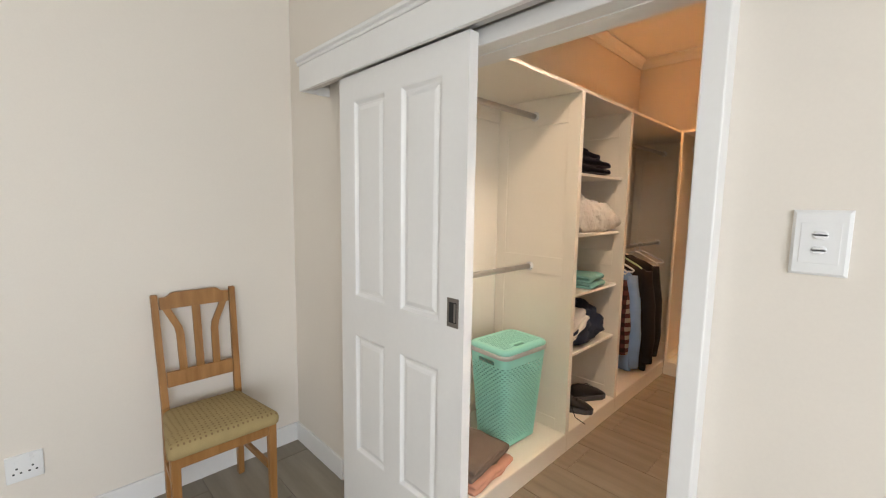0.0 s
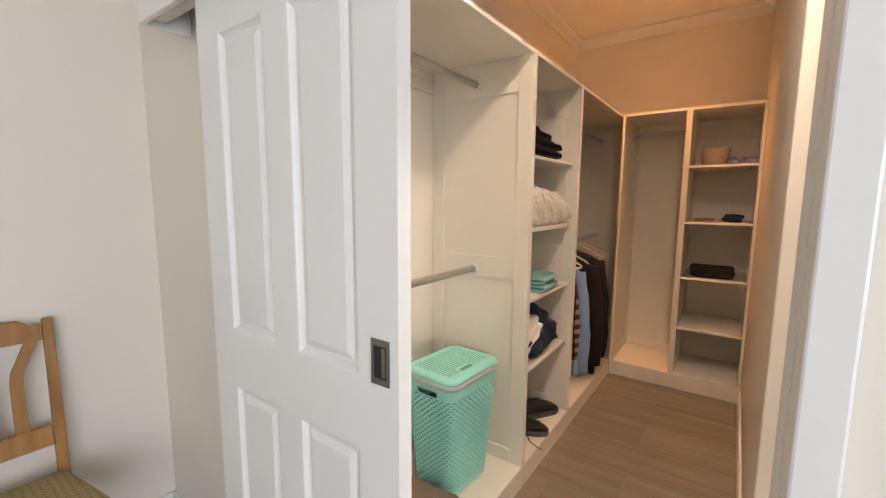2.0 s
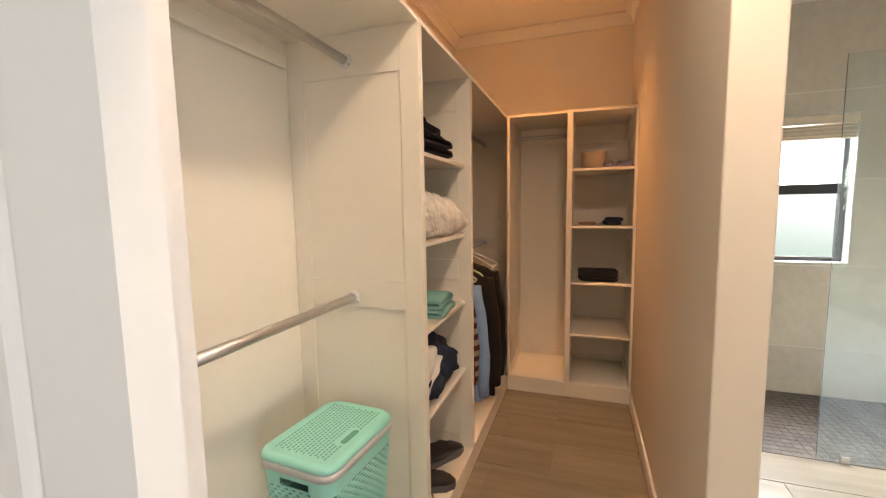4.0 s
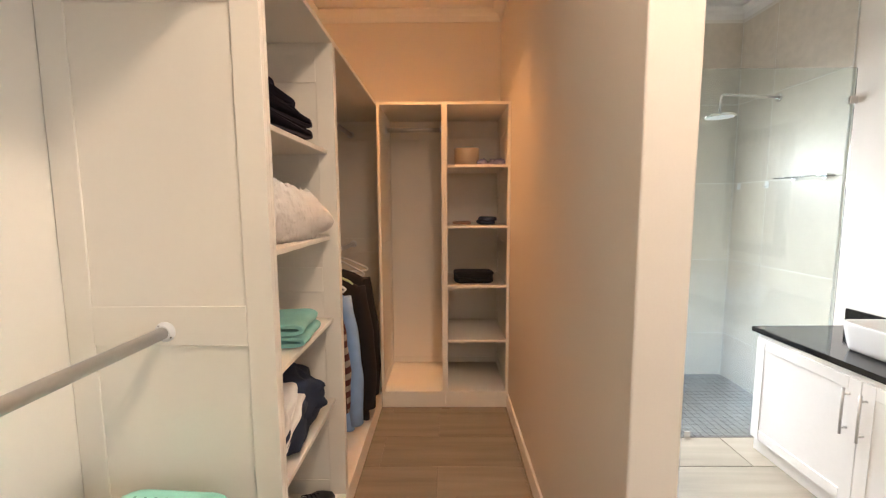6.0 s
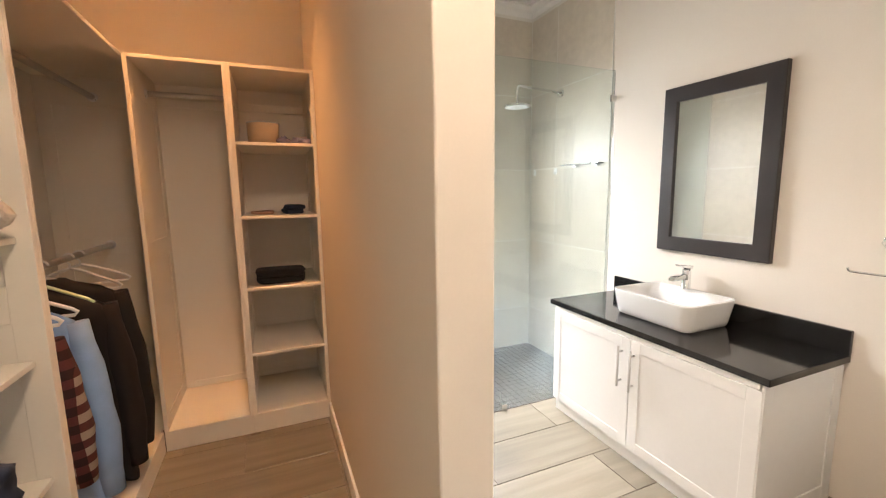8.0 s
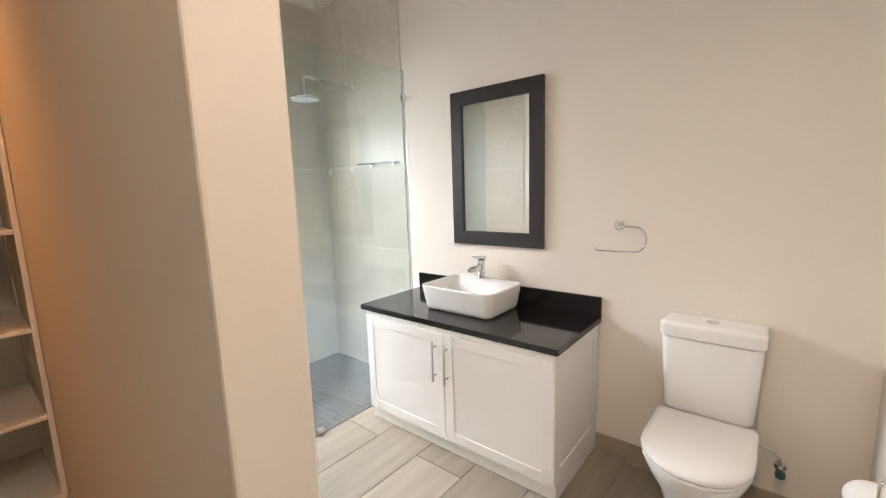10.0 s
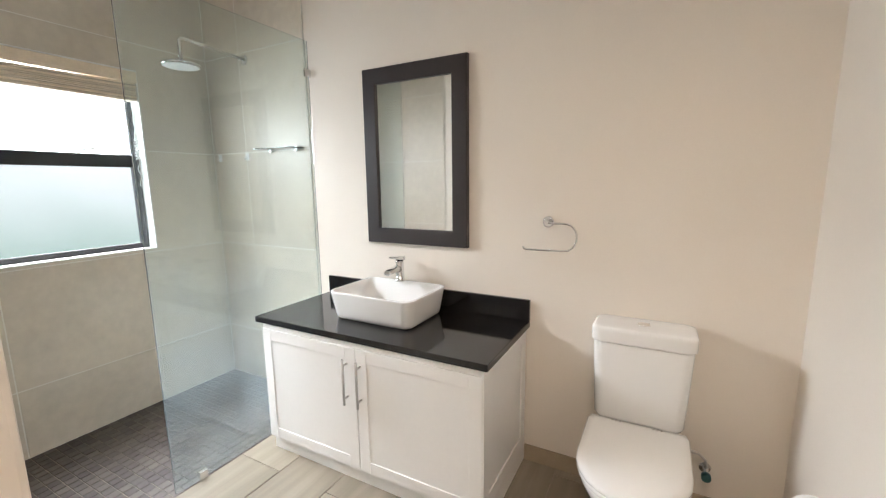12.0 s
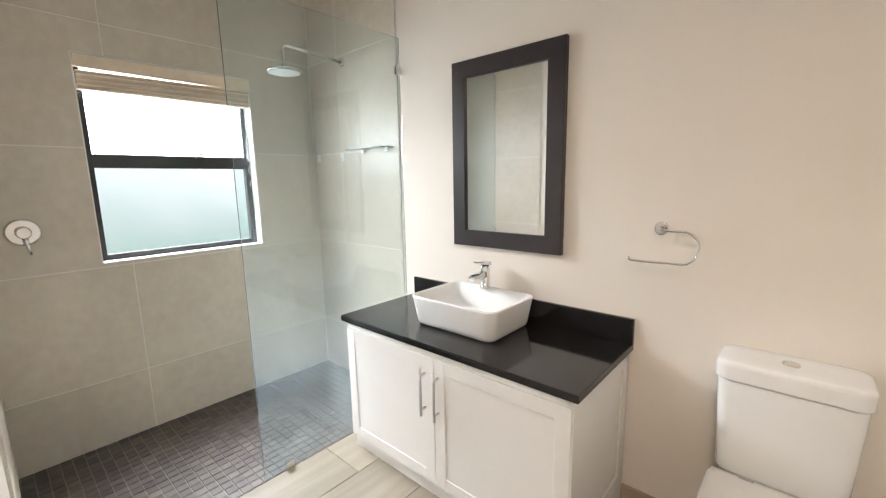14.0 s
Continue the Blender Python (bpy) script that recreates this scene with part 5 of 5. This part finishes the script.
part("bottom_rail", boxes((0.002, 0.05, -hwy + 0.012, hwy - 0.012, 0.0, 0.018, 0.003, 2)), M_BLIND, bl)
bm = bmesh.new()
pts = []
for k in range(40):
    f = k / 39
    pts.append((0.035 + 0.004 * math.sin(f * 31), -hwy + 0.030 + 0.010 * math.sin(f * 40) * f, 0.11 - 0.62 * f))
tube(bm, pts, 0.003, 6)
tube(bm, [(0.035 + 0.008 * math.cos(k * 1.9), -hwy + 0.032 + 0.014 * math.sin(k * 1.9), -0.22 - 0.006 * k) for k in range(22)], 0.0035, 6)
part("cord", bm, M_PLASTW, bl, "white knotted blind cord")

# outside, seen only through the frosted panes
M_OUT = bpy.data.materials.new("garden_haze")
M_OUT.use_nodes = True
ot = M_OUT.node_tree
em = ot.nodes.new("ShaderNodeEmission")
og = ot.nodes.new("ShaderNodeNewGeometry")
on = ot.nodes.new("ShaderNodeTexNoise")
on.inputs["Scale"].default_value = 0.8
ot.links.new(og.outputs["Position"], on.inputs["Vector"])
osx = ot.nodes.new("ShaderNodeSeparateXYZ")
ot.links.new(og.outputs["Position"], osx.inputs[0])
oma = ot.nodes.new("ShaderNodeMath")
oma.operation = "MULTIPLY_ADD"
oma.inputs[1].default_value = 2.2
ot.links.new(on.outputs[0], oma.inputs[0])
ot.links.new(osx.outputs[2], oma.inputs[2])
orp = ot.nodes.new("ShaderNodeValToRGB")
orp.color_ramp.elements[0].position, orp.color_ramp.elements[1].position = 0.35, 0.72
orp.color_ramp.elements[0].color, orp.color_ramp.elements[1].color = (0.36, 0.52, 0.43, 1), (1, 1, 1, 1)
odv = ot.nodes.new("ShaderNodeMath")
odv.operation = "MULTIPLY"
odv.inputs[1].default_value = 0.22
ot.links.new(oma.outputs[0], odv.inputs[0])
ot.links.new(odv.outputs[0], orp.inputs[0])
ot.links.new(orp.outputs[0], em.inputs[0])
em.inputs[1].default_value = 1.3
ot.links.new(em.outputs[0], ot.nodes["Material Output"].inputs["Surface"])
structure("backdrop", boxes((8.0, 8.05, -8, 6, -0.5, 8)), M_OUT, "pale hazy garden and sky beyond the frosted window", "backdrop")
structure("ground", boxes((-60, 60, -60, 60, -0.45, -0.25)), mat("lawn", (0.07, 0.11, 0.04), 0.9, vary=0.3, scale=1.0, fine=30, bump=0.3), "grass outside the house", "ground")

# ---- tiles ----
TW, TL = 0.305, 1.2
tile_me = mesh_of("floor_tile", boxes((0, TW - 0.004, 0, TL - 0.004, -0.010, 0.0, 0.0012, 1)), M_FLOOR_B)


def clip_tile(x0, x1, y0, y1, m):
    return mesh_of("floor_tile", boxes((0, x1 - x0, 0, y1 - y0, -0.010, 0.0, 0.0012, 1)), m)


def lay(rx0, rx1, ry0, ry1, odd=0.713, even=1.043):
    k0 = math.floor((rx0 - 2.5) / TW) - 1
    k = k0
    while 2.5 + k * TW < rx1:
        x = 2.5 + k * TW
        off = odd if k % 2 else even
        y = off - TL * math.ceil((off - ry0) / TL + 1)
        while y < ry1:
            a0, a1, b0, b1 = max(x, rx0), min(x + TW - 0.004, rx1), max(y, ry0), min(y + TL - 0.004, ry1)
            if a1 - a0 > 0.01 and b1 - b0 > 0.01:
                full = a1 - a0 > TW - 0.0045 and b1 - b0 > TL - 0.0045
                share("tile", tile_me if full else clip_tile(a0, a1, b0, b1, M_FLOOR_B), floor, Matrix.Translation((a0, b0, 0)))
            y += TL
        k += 1


lay(XD0, 3.79, OP0 - 0.01, 1.14)
lay(XD1, 3.395, YW, OP0 - 0.012, -0.46, -1.06)
lay(XB0, XD0 - 0.002, YB0, YC)

# shower floor of small square tiles
sf = structure("shower_floor", boxes((3.398, XS, YW, YP0, -0.0078, -0.003)), M_MGROUT, "dark brown mosaic shower floor with pale joints", "floor")
MS = 0.049
mos_me = mesh_of("mosaic_tile", boxes((0, MS - 0.004, 0, MS - 0.004, -0.004, 0.0008, 0.0008, 1)), M_MOSAIC)
cells = []
rnd = random.Random(5)
for i in range(int((XS - 3.40) / MS)):
    for j in range(int((YP0 - YW) / MS)):
        cells.append((3.402 + i * MS + rnd.uniform(-0.001, 0.001), YP0 - 0.012 - (j + 1) * MS + rnd.uniform(-0.001, 0.001)))
cells.sort(key=lambda c: -c[1])
for x, y in cells[:300]:
    share("mosaic_tile", mos_me, sf, Matrix.Translation((x, y, rnd.uniform(-0.0006, 0.0006))))
vs, fs = [], []
for x, y in cells[300:]:
    n = len(vs)
    z = rnd.uniform(0.0003, 0.0012)
    a, b = 0.0, MS - 0.004
    vs += [(x + a, y + a, -0.004), (x + b, y + a, -0.004), (x + b, y + b, -0.004), (x + a, y + b, -0.004), (x + a, y + a, z), (x + b, y + a, z), (x + b, y + b, z), (x + a, y + b, z)]
    fs += [(n + 4, n + 5, n + 6, n + 7), (n, n + 1, n + 5, n + 4), (n + 1, n + 2, n + 6, n + 5), (n + 2, n + 3, n + 7, n + 6), (n + 3, n, n + 4, n + 7)]
me = bpy.data.meshes.new("mosaic_rest")
me.from_pydata(vs, [], fs)
M_MOSR = M_MOSAIC.copy()
for node in M_MOSR.node_tree.nodes:
    if node.bl_idname == "ShaderNodeObjectInfo":
        g = M_MOSR.node_tree.nodes.new("ShaderNodeNewGeometry")
        for ln in list(node.outputs["Random"].links):
            M_MOSR.node_tree.links.new(g.outputs["Random Per Island"], ln.to_socket)
me.materials.append(M_MOSR)
mo = new("mosaic_rest", me)
mo.parent = sf
tagged(mo, kind="stuff")

# shower wall tiles
ROWS_Z = (0.0, 0.372, 1.002, 1.632, 2.262, 2.892)
G = 0.003


def wall_tiles(parent, u_edges, put, hole=None):
    for z0, z1 in zip(ROWS_Z, ROWS_Z[1:]):
        for u0, u1 in zip(u_edges, u_edges[1:]):
            rects = wall_holes(u0 + G, u1 - G, z0 + G, min(z1, 2.93) - G, hole) if hole else [(u0 + G, u1 - G, z0 + G, z1 - G)]
            if not rects:
                continue
            bm = bmesh.new()
            for a, b, c, d in rects:
                put(bm, a, b, c, d)
            ob = new("wall_tile", mesh_of("wall_tile", bm, M_TILE))
            ob.parent = parent


structure("shower_grout", boxes((XS - 0.0086, XS, YW, WY0, 0, 2.915), (XS - 0.0086, XS, WY1, YP0, 0, 2.915), (XS - 0.0086, XS, WY0, WY1, 0, WZ0), (XS - 0.0086, XS, WY0, WY1, WZ1, 2.915), (3.432, XS - 0.0086, YW, YW + 0.0086, 0, 2.915), (3.432, XS - 0.0086, YP0 - 0.0086, YP0, 0, 2.915)), M_TGROUT, "pale grout between the shower wall tiles", "grout")
wall_tiles(wall_far, (YW + TT, -0.52, YP0 - TT), lambda bm, a, b, c, d: box(bm, XS - TT, XS - 0.004, a, b, c, d, 0.001, 1), (WY0 - 0.001, WY1 + 0.001, WZ0 - 0.001, WZ1 + 0.001))
wall_tiles(wall_mirror, (3.432, 4.02, XS - TT), lambda bm, a, b, c, d: box(bm, a, b, YW + 0.004, YW + TT, c, d, 0.001, 1))
wp = bpy.data.objects["wall_partition"]
wall_tiles(wp, (3.432, 4.02, XS - TT), lambda bm, a, b, c, d: box(bm, a, b, YP0 - TT, YP0 - 0.004, c, d, 0.001, 1))
